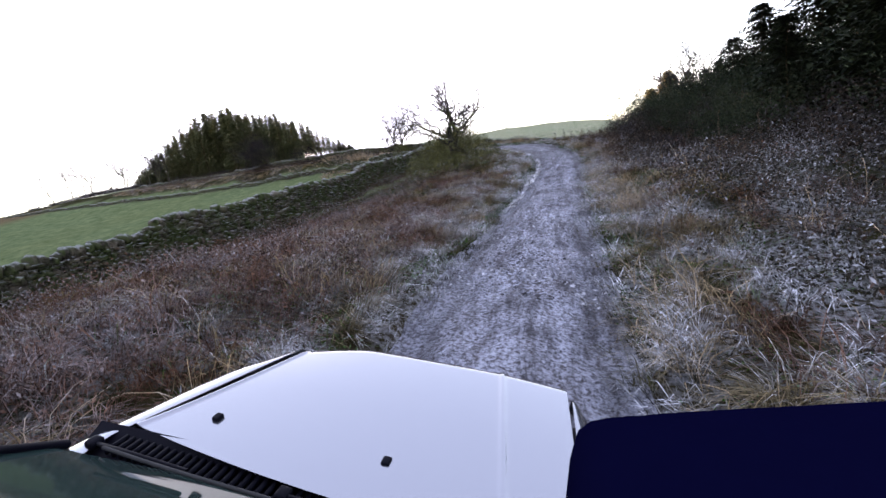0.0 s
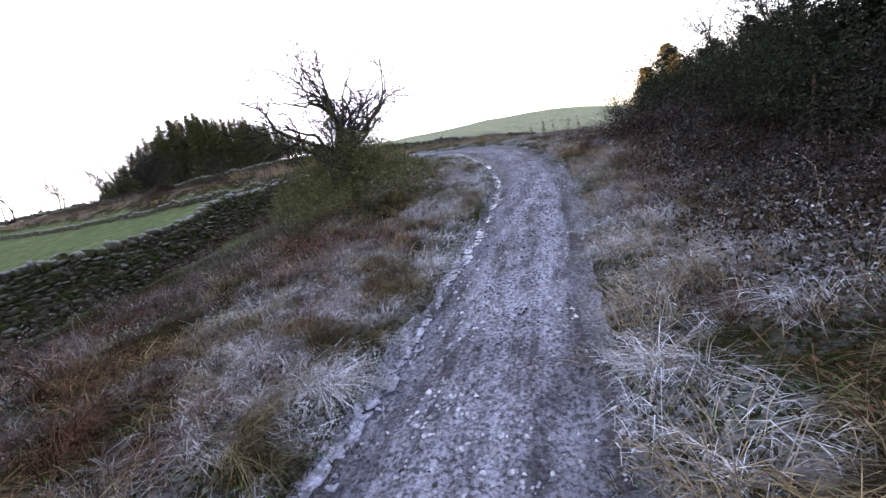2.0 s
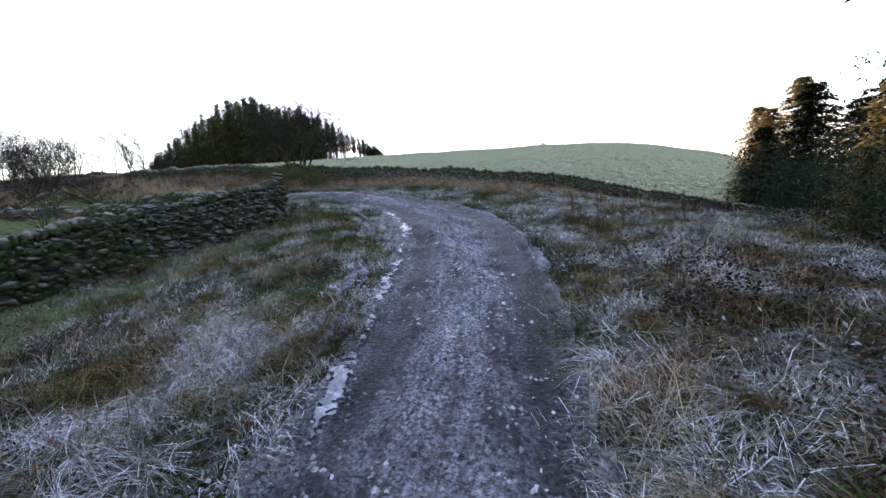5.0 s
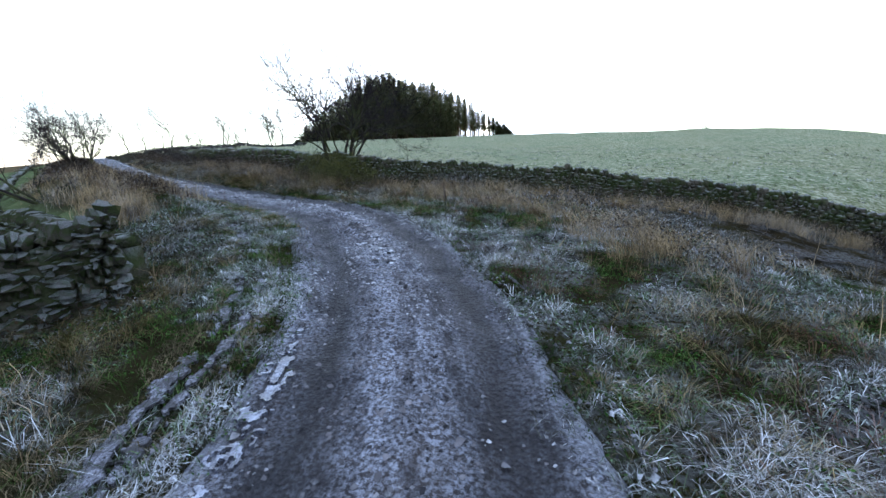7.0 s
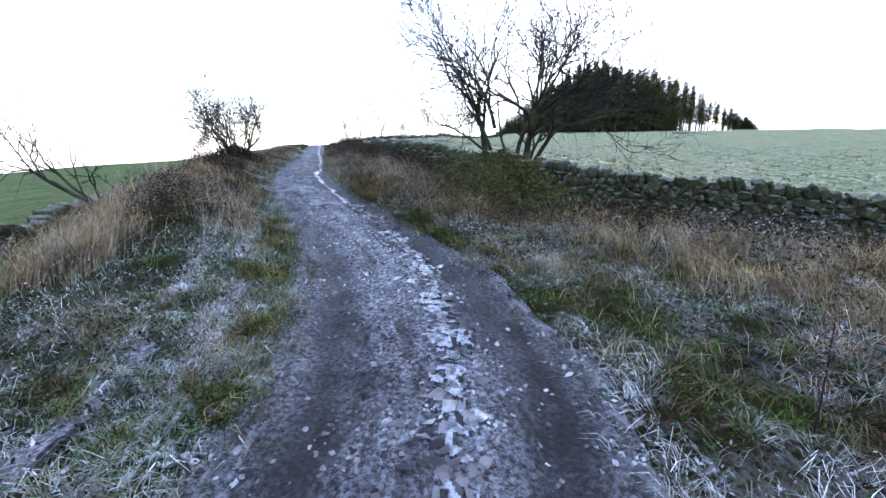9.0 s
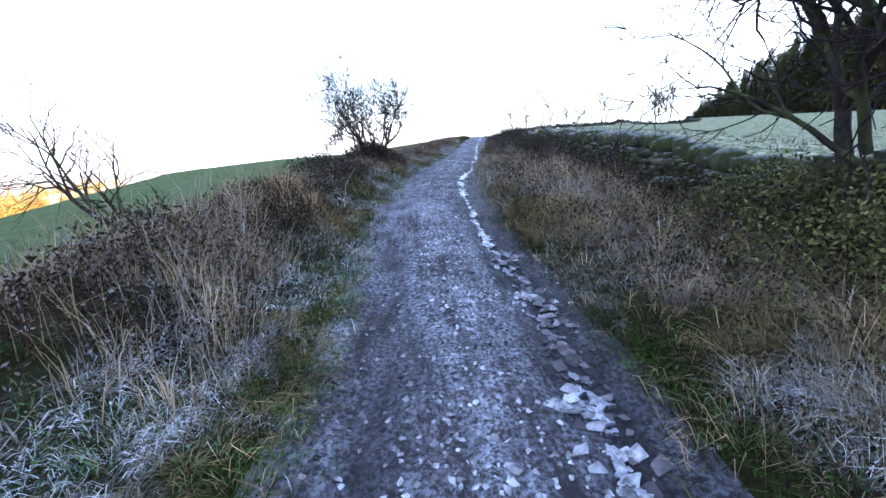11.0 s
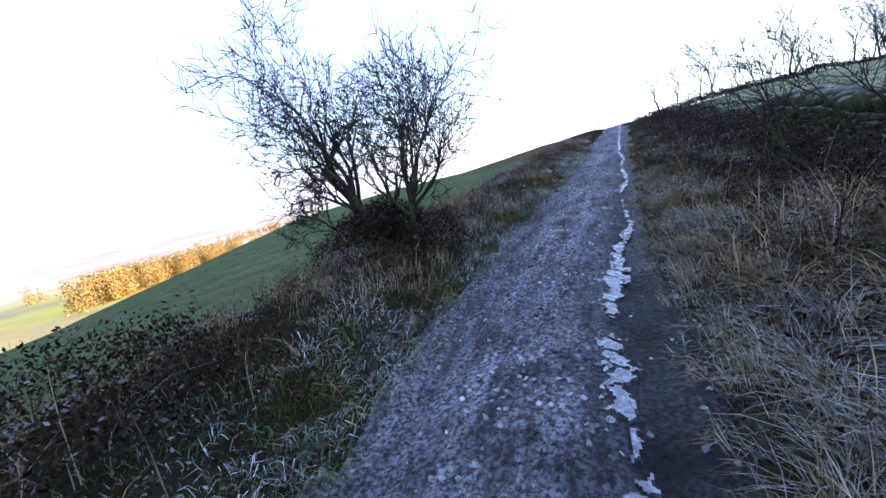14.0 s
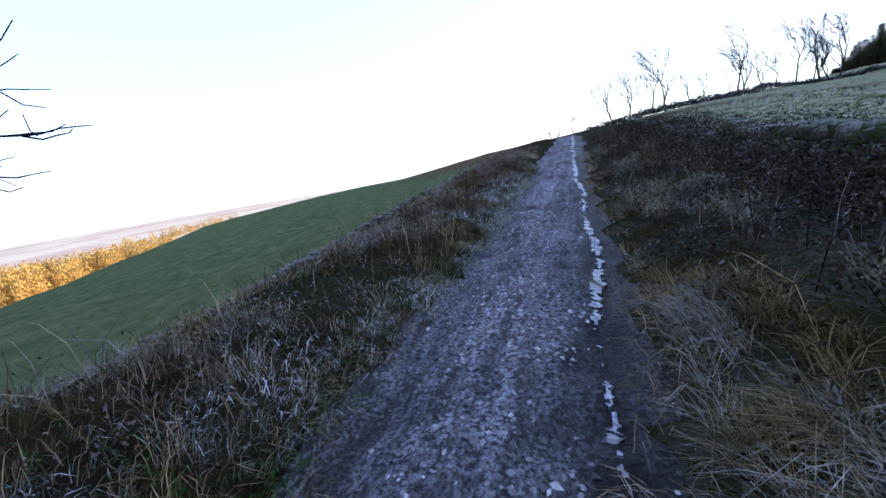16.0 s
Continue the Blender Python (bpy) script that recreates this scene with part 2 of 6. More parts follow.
def plain_material(name, colour, rough=0.5, metal=0.0, spec=0.5, grain=0.12, coat=0.0):
    m, n, l, b = mat(name, rough, metal, spec)
    p = place(n)
    f = noise_tex(n, l, 30, 5, 0.6, p)
    l.new(blend(n, l, maths(n, l, "MULTIPLY", f, grain), colour, tuple(c * 0.4 for c in colour)), b.inputs["Base Color"])
    l.new(ramp(n, l, f, (0.3, max(rough - 0.04, 0.0)), (0.7, min(rough + 0.06, 1.0))), b.inputs["Roughness"])
    b.inputs["Coat Weight"].default_value = coat
    b.inputs["Coat Roughness"].default_value = 0.03
    return m


GROUND, TRACK, STONE, ICE = ground_material(), track_material(), stone_material(), ice_material()
RIMED_MUD = rimed_mud_material()
GRAVEL = scatter_material("gravel", (0.016, 0.015, 0.018), (0.14, 0.13, 0.14), 0.32, 0.75, 0.15)
GRASS_FROST = scatter_material("frosted_grass", (0.022, 0.020, 0.009), (0.11, 0.085, 0.045), 0.85)
TUSSOCK_FROST = scatter_material("tussock_hoar", (0.028, 0.025, 0.012), (0.17, 0.135, 0.08), 0.7, fleck=(0.0, 1.0))
TUSSOCK = scatter_material("tussock", (0.018, 0.020, 0.007), (0.20, 0.15, 0.07), 0.22)
GRASS_MAT = scatter_material("matted_grass", (0.012, 0.014, 0.005), (0.06, 0.055, 0.022), 0.45)
HERB = scatter_material("frosted_herb", (0.012, 0.032, 0.006), (0.06, 0.12, 0.026), 0.36, fleck=(0.2, 1.0))
GRASS_GREEN = scatter_material("green_grass", (0.015, 0.032, 0.007), (0.072, 0.115, 0.030), 0.28)
GRASS_TAN = scatter_material("dead_grass", (0.075, 0.052, 0.026), (0.36, 0.265, 0.15), 0.16)
BRACKEN = scatter_material("bracken", (0.022, 0.012, 0.008), (0.125, 0.066, 0.042), 0.16)
BRAMBLE = scatter_material("bramble_leaf", (0.003, 0.004, 0.002), (0.032, 0.021, 0.013), 0.32, 0.6, 0.12, fleck=(0.45, 1.0))
SCRUB = scatter_material("scrub_leaf", (0.005, 0.0035, 0.0025), (0.048, 0.031, 0.017), 0.13, 0.7, 0.08, fleck=(0.85, 0.95))
THORN = scatter_material("thorn_thicket", (0.004, 0.003, 0.0025), (0.024, 0.016, 0.010), 0.04, 0.75, 0.03)
IVY = scatter_material("ivy_leaf", (0.022, 0.026, 0.008), (0.125, 0.12, 0.038), 0.0, 0.55, 0.1)
NEEDLE = scatter_material("needles", (0.007, 0.012, 0.007), (0.026, 0.032, 0.015), 0.0, 0.7, 0.05)
# paler than the near needles: haze and sun glare mixed into the colour
WOOD_NEEDLE = scatter_material("hazy_plantation_needles", (0.05, 0.065, 0.032), (0.22, 0.22, 0.11), 0.0, 0.7, 0.05, lets_through=0.35)
# warm low sunlight put into the needle colour of the lit-looking spruces
NEEDLE_SUNLIT = scatter_material("sunlit_needles", (0.10, 0.08, 0.03), (0.33, 0.25, 0.09), 0.0, 0.7, 0.2, lets_through=0.65)
# golden canopy, brightened in its colour for the sun on the valley
LARCH = scatter_material("sunlit_canopy", (0.30, 0.18, 0.05), (0.78, 0.56, 0.18), 0.0)
BARK = bark_material("hawthorn_bark", (0.010, 0.008, 0.008), (0.04, 0.034, 0.03))
TWIG = bark_material("twig", (0.009, 0.007, 0.009), (0.028, 0.022, 0.025), 0.05)
TRUNK = bark_material("pine_trunk", (0.04, 0.03, 0.022), (0.13, 0.095, 0.065), 0.2)


# ---- small tools ----
def raw_mesh(name, verts, tris):
    """A mesh of triangles from arrays."""
    me = bpy.data.meshes.new(name)
    verts, tris = np.asarray(verts, np.float32), np.asarray(tris, np.int32)
    me.vertices.add(len(verts)); me.vertices.foreach_set("co", verts.ravel())
    me.loops.add(len(tris) * 3); me.loops.foreach_set("vertex_index", tris.ravel())
    me.polygons.add(len(tris)); me.polygons.foreach_set("loop_start", np.arange(0, len(tris) * 3, 3, dtype=np.int32))
    me.update(calc_edges=True)
    return me


def smooth(me, on=True):
    me.polygons.foreach_set("use_smooth", np.full(len(me.polygons), on))
    return me


def part(name, me, material, parent=None, label=""):
    ob = new(name, me)
    if material and not me.materials:
        me.materials.append(material)
    if parent:
        ob.parent = parent
    return tagged(ob, label)


def thing(name, label, category, group="", kind="", at=None):
    ob = new(name)
    ob.empty_display_size = 0.2
    if at is not None:
        ob.matrix_world = at
    return tagged(ob, label, category, group, kind)


def from_bm(bm, name, bevel=0.0, segments=2):
    if bevel:
        bmesh.ops.bevel(bm, geom=[e for e in bm.edges if e.calc_face_angle(0) > 0.5], offset=bevel, segments=segments, affect="EDGES", profile=0.6, clamp_overlap=True)
    me = bpy.data.meshes.new(name)
    bm.to_mesh(me)
    bm.free()
    return smooth(me)


def lattice_noise(x, y, seed=0):
    """Smooth value noise, 0 to 1, one unit to a cell."""
    xi, yi = np.floor(x).astype(np.int64), np.floor(y).astype(np.int64)
    fx, fy = x - xi, y - yi
    fx, fy = fx * fx * (3 - 2 * fx), fy * fy * (3 - 2 * fy)

    def h(a, b):
        v = (a * 374761393 + b * 668265263 + seed * 982451653) & 0x7FFFFFFF
        v = ((v ^ (v >> 13)) * 1274126177) & 0x7FFFFFFF
        return ((v ^ (v >> 16)) & 0xFFFF) / 65535.0
    return (h(xi, yi) * (1 - fx) + h(xi + 1, yi) * fx) * (1 - fy) + (h(xi, yi + 1) * (1 - fx) + h(xi + 1, yi + 1) * fx) * fy


def step(a, b, v):
    t = np.clip((v - a) / (b - a), 0, 1)
    return t * t * (3 - 2 * t)


# ---- the lie of the land ----
CENTRE = [(-0.9, -40, -0.6), (-0.95, -22, -0.3), (-1.0, -9, -0.02), (-1.0, 0, 0.0), (-1.03, 5, 0.03), (-1.05, 10, 0.06), (-1.0, 14.1, 0.12), (-0.88, 17.4, 0.33),
          (-0.95, 20.2, 0.52), (-1.2, 22.6, 0.73), (-1.8, 25.7, 0.95), (-2.72, 28.7, 1.2), (-4.0, 31.5, 1.43), (-5.83, 33.8, 1.63), (-7.85, 35.45, 1.80), (-10.5, 36.95, 2.02),
          (-12.2, 37.5, 2.12), (-14.7, 37.85, 2.18), (-17.9, 37.9, 2.32), (-21.7, 37.72, 2.6), (-24.0, 37.88, 2.7), (-28.6, 38.3, 2.86), (-33, 39.0, 3.02), (-37, 39.75, 3.17), (-46, 41.2, 3.62),
          (-56, 43.0, 4.1), (-66, 44.6, 4.5), (-76, 46.2, 4.6), (-92, 48.6, 4.3), (-115, 52.5, 3.3)]


def run_through(points, gap):
    """A smooth line through points, one sample each gap metres."""
    p = np.array(points, float)
    p = np.vstack([2 * p[0] - p[1], p, 2 * p[-1] - p[-2]])
    out = []
    for i in range(1, len(p) - 2):
        a, b, c, d = p[i - 1], p[i], p[i + 1], p[i + 2]
        k = max(2, int(np.linalg.norm(c - b) / (gap / 4)))
        t = np.linspace(0, 1, k, endpoint=False)[:, None]
        out.append(0.5 * (2 * b + (c - a) * t + (2 * a - 5 * b + 4 * c - d) * t ** 2 + (3 * b - a - 3 * c + d) * t ** 3))
    out = np.vstack(out + [p[-2:-1]])
    s = np.r_[0, np.cumsum(np.linalg.norm(np.diff(out[:, :2], axis=0), axis=1))]
    q = np.arange(0, s[-1], gap)
    return np.stack([np.interp(q, s, out[:, j]) for j in range(3)], 1)


LINE = run_through(CENTRE, 0.25)
WAY = np.gradient(LINE[:, :2], axis=0)
WAY /= np.linalg.norm(WAY, axis=1)[:, None]
START = int(np.argmin(np.abs(LINE[:, 1]) + np.abs(LINE[:, 0])))
ALONG = (np.arange(len(LINE)) - START) * 0.25


def track_place(x, y):
    """Distance along the track from its start, distance to its right, and its height there."""
    x, y = np.atleast_1d(np.asarray(x, float)), np.atleast_1d(np.asarray(y, float))
    s, r, z = np.empty_like(x), np.empty_like(x), np.empty_like(x)
    for i in range(0, len(x), 20000):
        a, b = x[i:i + 20000], y[i:i + 20000]
        k = np.argmin((a[:, None] - LINE[None, :, 0]) ** 2 + (b[:, None] - LINE[None, :, 1]) ** 2, axis=1)
        dx, dy = a - LINE[k, 0], b - LINE[k, 1]
        f = dx * WAY[k, 0] + dy * WAY[k, 1]
        f = np.where((k == 0) | (k == len(LINE) - 1), f, np.clip(f, -0.2, 0.2))
        side = dx * WAY[k, 1] - dy * WAY[k, 0]
        far = np.hypot(dx, dy)
        s[i:i + 20000] = ALONG[k] + f
        r[i:i + 20000] = np.where(np.abs(side) > far * 0.9, side, np.sign(side) * far)
        z[i:i + 20000] = np.interp(ALONG[k] + f, ALONG, LINE[:, 2])
    return s, r, z


# cross sections: stretch along the track, then distance out and height over the track
LEFT = [(20, (0, 1.45, 2.2, 3.0, 4.5, 6, 8, 10.5, 14), (0, 0.02, 0.12, 0.2, 0.26, 0.18, 0.02, -0.05, 0.1)),
        (28, (0, 1.45, 2.5, 4, 6, 10, 14), (0, 0, 0.06, -0.1, -0.3, -0.3, 0.0)),
        (41, (0, 1.45, 2.5, 4.4, 7, 10, 14), (0, 0, 0.0, -0.4, -0.55, -0.8, -1.1)),
        (49, (0, 1.4, 2.0, 2.8, 4.0, 5.2, 6.5, 8, 14), (0, 0.05, 0.30, 0.52, 0.42, -0.2, -0.7, -1.0, -1.9)),
        (60, (0, 1.15, 1.6, 2.2, 2.8, 3.5, 4.4, 5.4, 6.5, 8, 14), (0, 0.08, 0.26, 0.42, 0.46, 0.32, -0.1, -0.6, -0.95, -1.2, -2.1)),
        (72, (0, 1.15, 1.6, 2.2, 2.8, 3.5, 4.4, 5.4, 6.5, 8, 14), (0, 0.06, 0.18, 0.24, 0.2, 0.05, -0.2, -0.6, -0.95, -1.2, -2.1))]
RIGHT = [(22, (0, 1.35, 1.7, 2.3, 3.5, 6, 9, 14), (0, 0.04, 0.14, 0.24, 0.34, 0.45, 0.55, 0.6)),
         (28, (0, 1.45, 4.3, 6.8, 9.3, 13), (0, 0, 0.0, -0.25, -0.7, -0.9)),
         (38, (0, 1.45, 4.3, 6.8, 9.3, 13), (0, 0, 0.0, -0.34, -1.15, -1.3)),
         (44, (0, 1.45, 4.3, 6.0, 9.0, 13), (0, 0.02, 0.05, 0.08, -0.2, -0.2)),
         (51, (0, 1.2, 1.6, 2.6, 4.2, 4.9, 9, 14), (0, 0.02, 0.26, 0.42, 0.42, 0.3, 0.75, 1.1))]
# round about: bearing (left of +y), height near, slope of the skyline, its distance
ROUND = np.array([(-180, 0, -2, 120), (-120, 1, 1, 120), (-60, 1.6, -2.0, 110), (-25, 0.4, -3.6, 110), (-19, 0.4, -2.4, 120), (-14, 0.5, -0.8, 130), (-7, 0.6, 0.8, 140), (-3, 0.6, 1.3, 150), (6, 0.8, 1.9, 150),
                  (20, 1.2, 2.2, 180), (30, 1.6, 2.4, 235), (45, 2, 2.4, 235), (56, 2.6, 2.3, 225), (64, 2.8, 1.9, 110), (68, 2.8, 1.7, 90), (75, 2.8, 1.2, 80), (87, 2.6, 0.1, 75),
                  (95, 2, -0.9, 75), (105, 1.4, -1.7, 75), (115, 0.8, -2.8, 80), (125, 0.4, -5.2, 90), (137, 0, -8.0, 100), (147, -0.3, -10.2, 110), (162, -0.3, -9.5, 110), (180, 0, -2, 120)])


def land(x, y):
    """Height of the country away from the track."""
    dx, dy = x + 8, y - 32
    bearing = np.degrees(np.arctan2(-dx, dy))
    r = np.hypot(dx, dy)
    near, slope, far = (np.interp(bearing, ROUND[:, 0], ROUND[:, i]) for i in (1, 2, 3))
    crest = 3.6 + far * np.tan(np.radians(slope))
    t = np.clip((r - 15) / (far - 15), 0, 1)
    z = near + (crest - near) * t ** 1.1
    over = np.maximum(r - far, 0)
    valley = step(60, 100, bearing) * (1 - step(165, 180, bearing))
    floor = np.interp(r, (300, 420, 600, 800, 1300, 2000, 6000), (-42, -50, -64, -74, -85, -96, -290)) + 9 * np.sin(x / 260 + y / 410) * step(900, 2200, r)
    away = -0.05 * over
    deep = np.maximum(-0.24 * over, floor - crest)
    drop = away * (1 - valley) + np.minimum(deep, 0) * valley
    z = z + drop * np.minimum(over / 30, 1)
    z = z + (lattice_noise(x / 9, y / 9, 3) - 0.5) * 0.5 * step(14, 30, r) + (lattice_noise(x / 2.2, y / 2.2, 4) - 0.5) * 0.12 * step(14, 25, r)
    return z


def section(tables, s, d):
    ss = np.array([t[0] for t in tables], float)
    hs = np.stack([np.interp(d, t[1], t[2]) for t in tables])
    k = np.clip(np.searchsorted(ss, s) - 1, 0, len(ss) - 2)
    f = np.clip((s - ss[k]) / (ss[k + 1] - ss[k]), 0, 1)
    f = f * f * (3 - 2 * f)
    i = np.arange(len(s))
    return hs[k, i] * (1 - f) + hs[k + 1, i] * f


BANK = 0.186


def rough_ground(x, y, d):
    k = step(1.3, 2.4, d)
    return k * ((lattice_noise(x / 1.1, y / 1.1, 7) - 0.5) * 0.16 + (lattice_noise(x / 0.4, y / 0.4, 8) - 0.5) * 0.12)


def ground_height(x, y):
    x, y = np.atleast_1d(np.asarray(x, float)), np.atleast_1d(np.asarray(y, float))
    z = land(x, y)
    box = (x > -122) & (x < 30) & (y > -60) & (y < 80)
    if box.any():
        a, b = x[box], y[box]
        s, r, h = track_place(a, b)
        d = np.abs(r)
        c = h + np.where(r < 0, section(LEFT, s, np.minimum(d, 14)), section(RIGHT, s, np.minimum(d, 14)))
        c = c + lean_of_track(s) * np.clip(r, -2.5, 2.5) * np.where(r < 0, 1 - step(4, 9, d), 1) + rough_ground(a, b, d)
        w = 1 - step(9, 22, d)
        fade = step(-58, -40, b) * (1 - step(95, 118, s))
        w = w * np.maximum(fade, 0)
        z[box] = z[box] * (1 - w) + c * w
        fall = np.interp(a, (-3, -1, 2.5, 5, 7, 9.2, 14, 30), (0, 0.35, 1.2, 1.85, 2.5, 3.1, 3.7, 3.7))
        z[box] -= fall * step(37, 51, b) * (1 - step(58, 80, b))
    return z


def lean_of_track(s):
    """Fall of the track to its right."""
    return -BANK * (1 - step(3.5, 9, s))


def track_edges(s):
    """Half widths of the stony track to its left and right."""
    half = np.interp(s, (0, 20, 28, 32, 44, 56, 64, 70), (1.02, 1.06, 1.26, 1.36, 1.30, 1.2, 1.12, 0.98))
    return half, half


def rut_depth(s, r):
    left = np.exp(-((r + 0.78) / 0.24) ** 2) * (0.05 + 0.03 * np.sin(s * 0.7))
    right = np.exp(-((r - 0.84) / 0.28) ** 2) * (0.05 + 0.06 * step(40, 50, s))
    return left + right


def track_height(x, y):
    s, r, z = track_place(x, y)
    z = z + lean_of_track(s) * np.clip(r, -2.5, 2.5) + 0.03 * np.exp(-(r / 0.5) ** 2) - rut_depth(s, r)
    z = z + (lattice_noise(np.asarray(x) / 0.3, np.asarray(y) / 0.3, 11) - 0.5) * 0.065 + (lattice_noise(np.asarray(x) / 1.2, np.asarray(y) / 1.2, 12) - 0.5) * 0.04
    return z


def spread(lo, hi, fine_lo, fine_hi, fine, growth):
    v = list(np.arange(fine_lo, fine_hi, fine))
    g, x = fine, v[-1]
    while x < hi:
        g *= growth; x += g; v.append(min(x, hi))
    g, x = fine, v[0]
    while x > lo:
        g *= growth; x -= g; v.insert(0, max(x, lo))
    return np.array(v)


RIGHT_WALL = [(22, 57), (12, 54.3), (5, 52.4), (-1, 51.0), (-6, 49.7), (-9.5, 47.8), (-12.2, 45.7), (-14.5, 43.6), (-17.5, 42.0), (-22, 41.9), (-28, 42.6), (-37, 43.8), (-48, 45.6), (-62, 48.0)]


def make_ground():
    xs, ys = spread(-4600, 3500, -42, 9, 0.27, 1.12), spread(-4600, 3500, -4, 50, 0.27, 1.12)
    gx, gy = np.meshgrid(xs, ys)
    x, y = gx.ravel(), gy.ravel()
    z = ground_height(x, y)
    s, r, h = track_place(np.clip(x, -130, 40), np.clip(y, -60, 90))
    inside = (np.abs(r) < np.where(r < 0, *track_edges(s)) - 0.02) & (s < 118) & (s > -38) & (np.abs(x) < 130) & (np.abs(y) < 80)
    z = np.where(inside, z - 0.25, z)
    nx, ny = len(xs), len(ys)
    i = np.arange(nx * ny).reshape(ny, nx)
    a, b, c, d = i[:-1, :-1].ravel(), i[:-1, 1:].ravel(), i[1:, 1:].ravel(), i[1:, :-1].ravel()
    tris = np.concatenate([np.stack([a, b, c], 1), np.stack([a, c, d], 1)])
    me = smooth(raw_mesh("ground", np.stack([x, y, z], 1), tris))
    dd = np.abs(r)
    near = (np.abs(x + 45) < 85) & (np.abs(y - 10) < 60)
    edge_l, edge_r = np.interp(s, [20, 30, 40, 50], [10.5, 6, 5, 5.0]), np.interp(s, [22, 28, 42, 47, 53], [14, 15.5, 14, 7, 5.2])
    verge = near * (1 - step(0.9, 1.08, dd / np.where(r < 0, edge_l, edge_r) + (lattice_noise(x / 1.7, y / 1.7, 5) - 0.5) * 0.3))
    wall_y = np.interp(x, [p[0] for p in RIGHT_WALL[::-1]], [p[1] for p in RIGHT_WALL[::-1]])
    verge = np.maximum(verge, near * (x > -16) * (r > 0) * (y < wall_y) * (y > 10))
    rr = np.hypot(x + 8, y - 32)
    bearing = np.degrees(np.arctan2(-(x + 8), y - 32))
    # where the valley floor is coloured as sunlit
    sun_gold = step(120, 190, rr) * step(95, 112, bearing)
    heath = step(55, 66, rr) * (1 - step(78, 84, rr)) * step(52, 66, bearing) * (1 - step(88, 96, bearing))
    col = me.color_attributes.new("zone", "FLOAT_COLOR", "POINT")
    col.data.foreach_set("color", np.stack([verge, sun_gold, heath, np.ones_like(x)], 1).astype(np.float32).ravel())
    rich = me.attributes.new("lush", "FLOAT", "POINT")
    rich.data.foreach_set("value", (np.maximum(step(88, 100, bearing), (x < -12) * (y < wall_y - 0.5)) * (1 - sun_gold)).astype(np.float32))
    # weight of the painted haze, growing with distance
    far_haze = me.attributes.new("far_haze", "FLOAT", "POINT")
    far_haze.data.foreach_set("value", step(620, 1100, rr).astype(np.float32))
    rime = me.attributes.new("rime", "FLOAT", "POINT")
    rime.data.foreach_set("value", (np.interp(s, (20, 27, 42, 48), (0.25, 0.12, 0.15, 0.05)) * (1 - 0.8 * step(3.2, 5, dd) * (1 - step(24, 28, s))) * np.where((r < 0) & (s > 24), 0.4, 1.0)).astype(np.float32))
    ob = part("ground", me, GROUND)
    return tagged(ob, "frosty upland pasture and rough verges falling to a valley", "ground", kind="structure")


def make_track():
    sel = (ALONG > -30) & (ALONG < 112)
    line, way, along = LINE[sel], WAY[sel], ALONG[sel]
    fine = along[0] + np.arange(0, along[-1] - along[0], 0.11)
    cx, cy = np.interp(fine, along, line[:, 0]), np.interp(fine, along, line[:, 1])
    wx, wy = np.interp(fine, along, way[:, 0]), np.interp(fine, along, way[:, 1])
    rs = np.linspace(-1, 1, 33)
    wl_, wr_ = track_edges(fine)
    wl_, wr_ = wl_ + 0.25 + (lattice_noise(fine / 0.9, fine * 0 + 3, 21) - 0.5) * 0.16, wr_ + 0.25 + (lattice_noise(fine / 0.9, fine * 0 + 8, 21) - 0.5) * 0.16
    r = np.where(rs < 0, rs * wl_[:, None], rs * wr_[:, None])
    x = cx[:, None] + wy[:, None] * r
    y = cy[:, None] - wx[:, None] * r
    s = np.broadcast_to(fine[:, None], x.shape)
    z = track_height(x.ravel(), y.ravel()).reshape(x.shape) + 0.012
    z = z - 0.2 * step(0.84, 1.0, np.abs(rs))[None, :]
    n, k = x.shape
    i = np.arange(n * k).reshape(n, k)
    a, b, c, d = i[:-1, :-1].ravel(), i[:-1, 1:].ravel(), i[1:, 1:].ravel(), i[1:, :-1].ravel()
    me = smooth(raw_mesh("track", np.stack([x.ravel(), y.ravel(), z.ravel()], 1), np.concatenate([np.stack([a, b, c], 1), np.stack([a, c, d], 1)])))
    rut = np.clip(np.exp(-((r + 0.72) / 0.32) ** 2) * (1 - 0.7 * step(44, 52, s)) + np.exp(-((r - 0.86) / np.interp(s, (20, 26, 40, 48), (0.30, 0.42, 0.40, 0.46))) ** 2), 0, 1) * (0.5 + 0.5 * step(20, 26, s))
    rim = np.broadcast_to(step(0.74, 0.9, np.abs(rs)), r.shape) * (1 - step(42, 48, s))
    rut = np.maximum(rut, step(0.55, 0.8, rs)[None, :] * step(42, 48, s))
    col = me.color_attributes.new("zone", "FLOAT_COLOR", "POINT")
    col.data.foreach_set("color", np.stack([rut.ravel(), rim.ravel(), np.interp(s, (18, 27, 44, 50), (0.72, 0.18, 0.18, 0.14)).ravel(), 1 + 0 * rut.ravel()], 1).astype(np.float32).ravel())
    run = me.attributes.new("run", "FLOAT_VECTOR", "POINT")
    run.data.foreach_set("vector", np.stack([s.ravel() * 0.6, r.ravel() * 3.4, 0 * r.ravel()], 1).astype(np.float32).ravel())
    return tagged(part("track", me, TRACK), "frosted stony farm track with dark wheel ruts", "track", kind="structure")


make_ground()
make_track()


def at_track(s, r):
    """World x, y of a place along and to the right of the track."""
    s, r = np.asarray(s, float), np.asarray(r, float)
    cx, cy = np.interp(s, ALONG, LINE[:, 0]), np.interp(s, ALONG, LINE[:, 1])
    wx, wy = np.interp(s, ALONG, WAY[:, 0]), np.interp(s, ALONG, WAY[:, 1])
    return cx + wy * r, cy - wx * r


rng = np.random.default_rng(7)


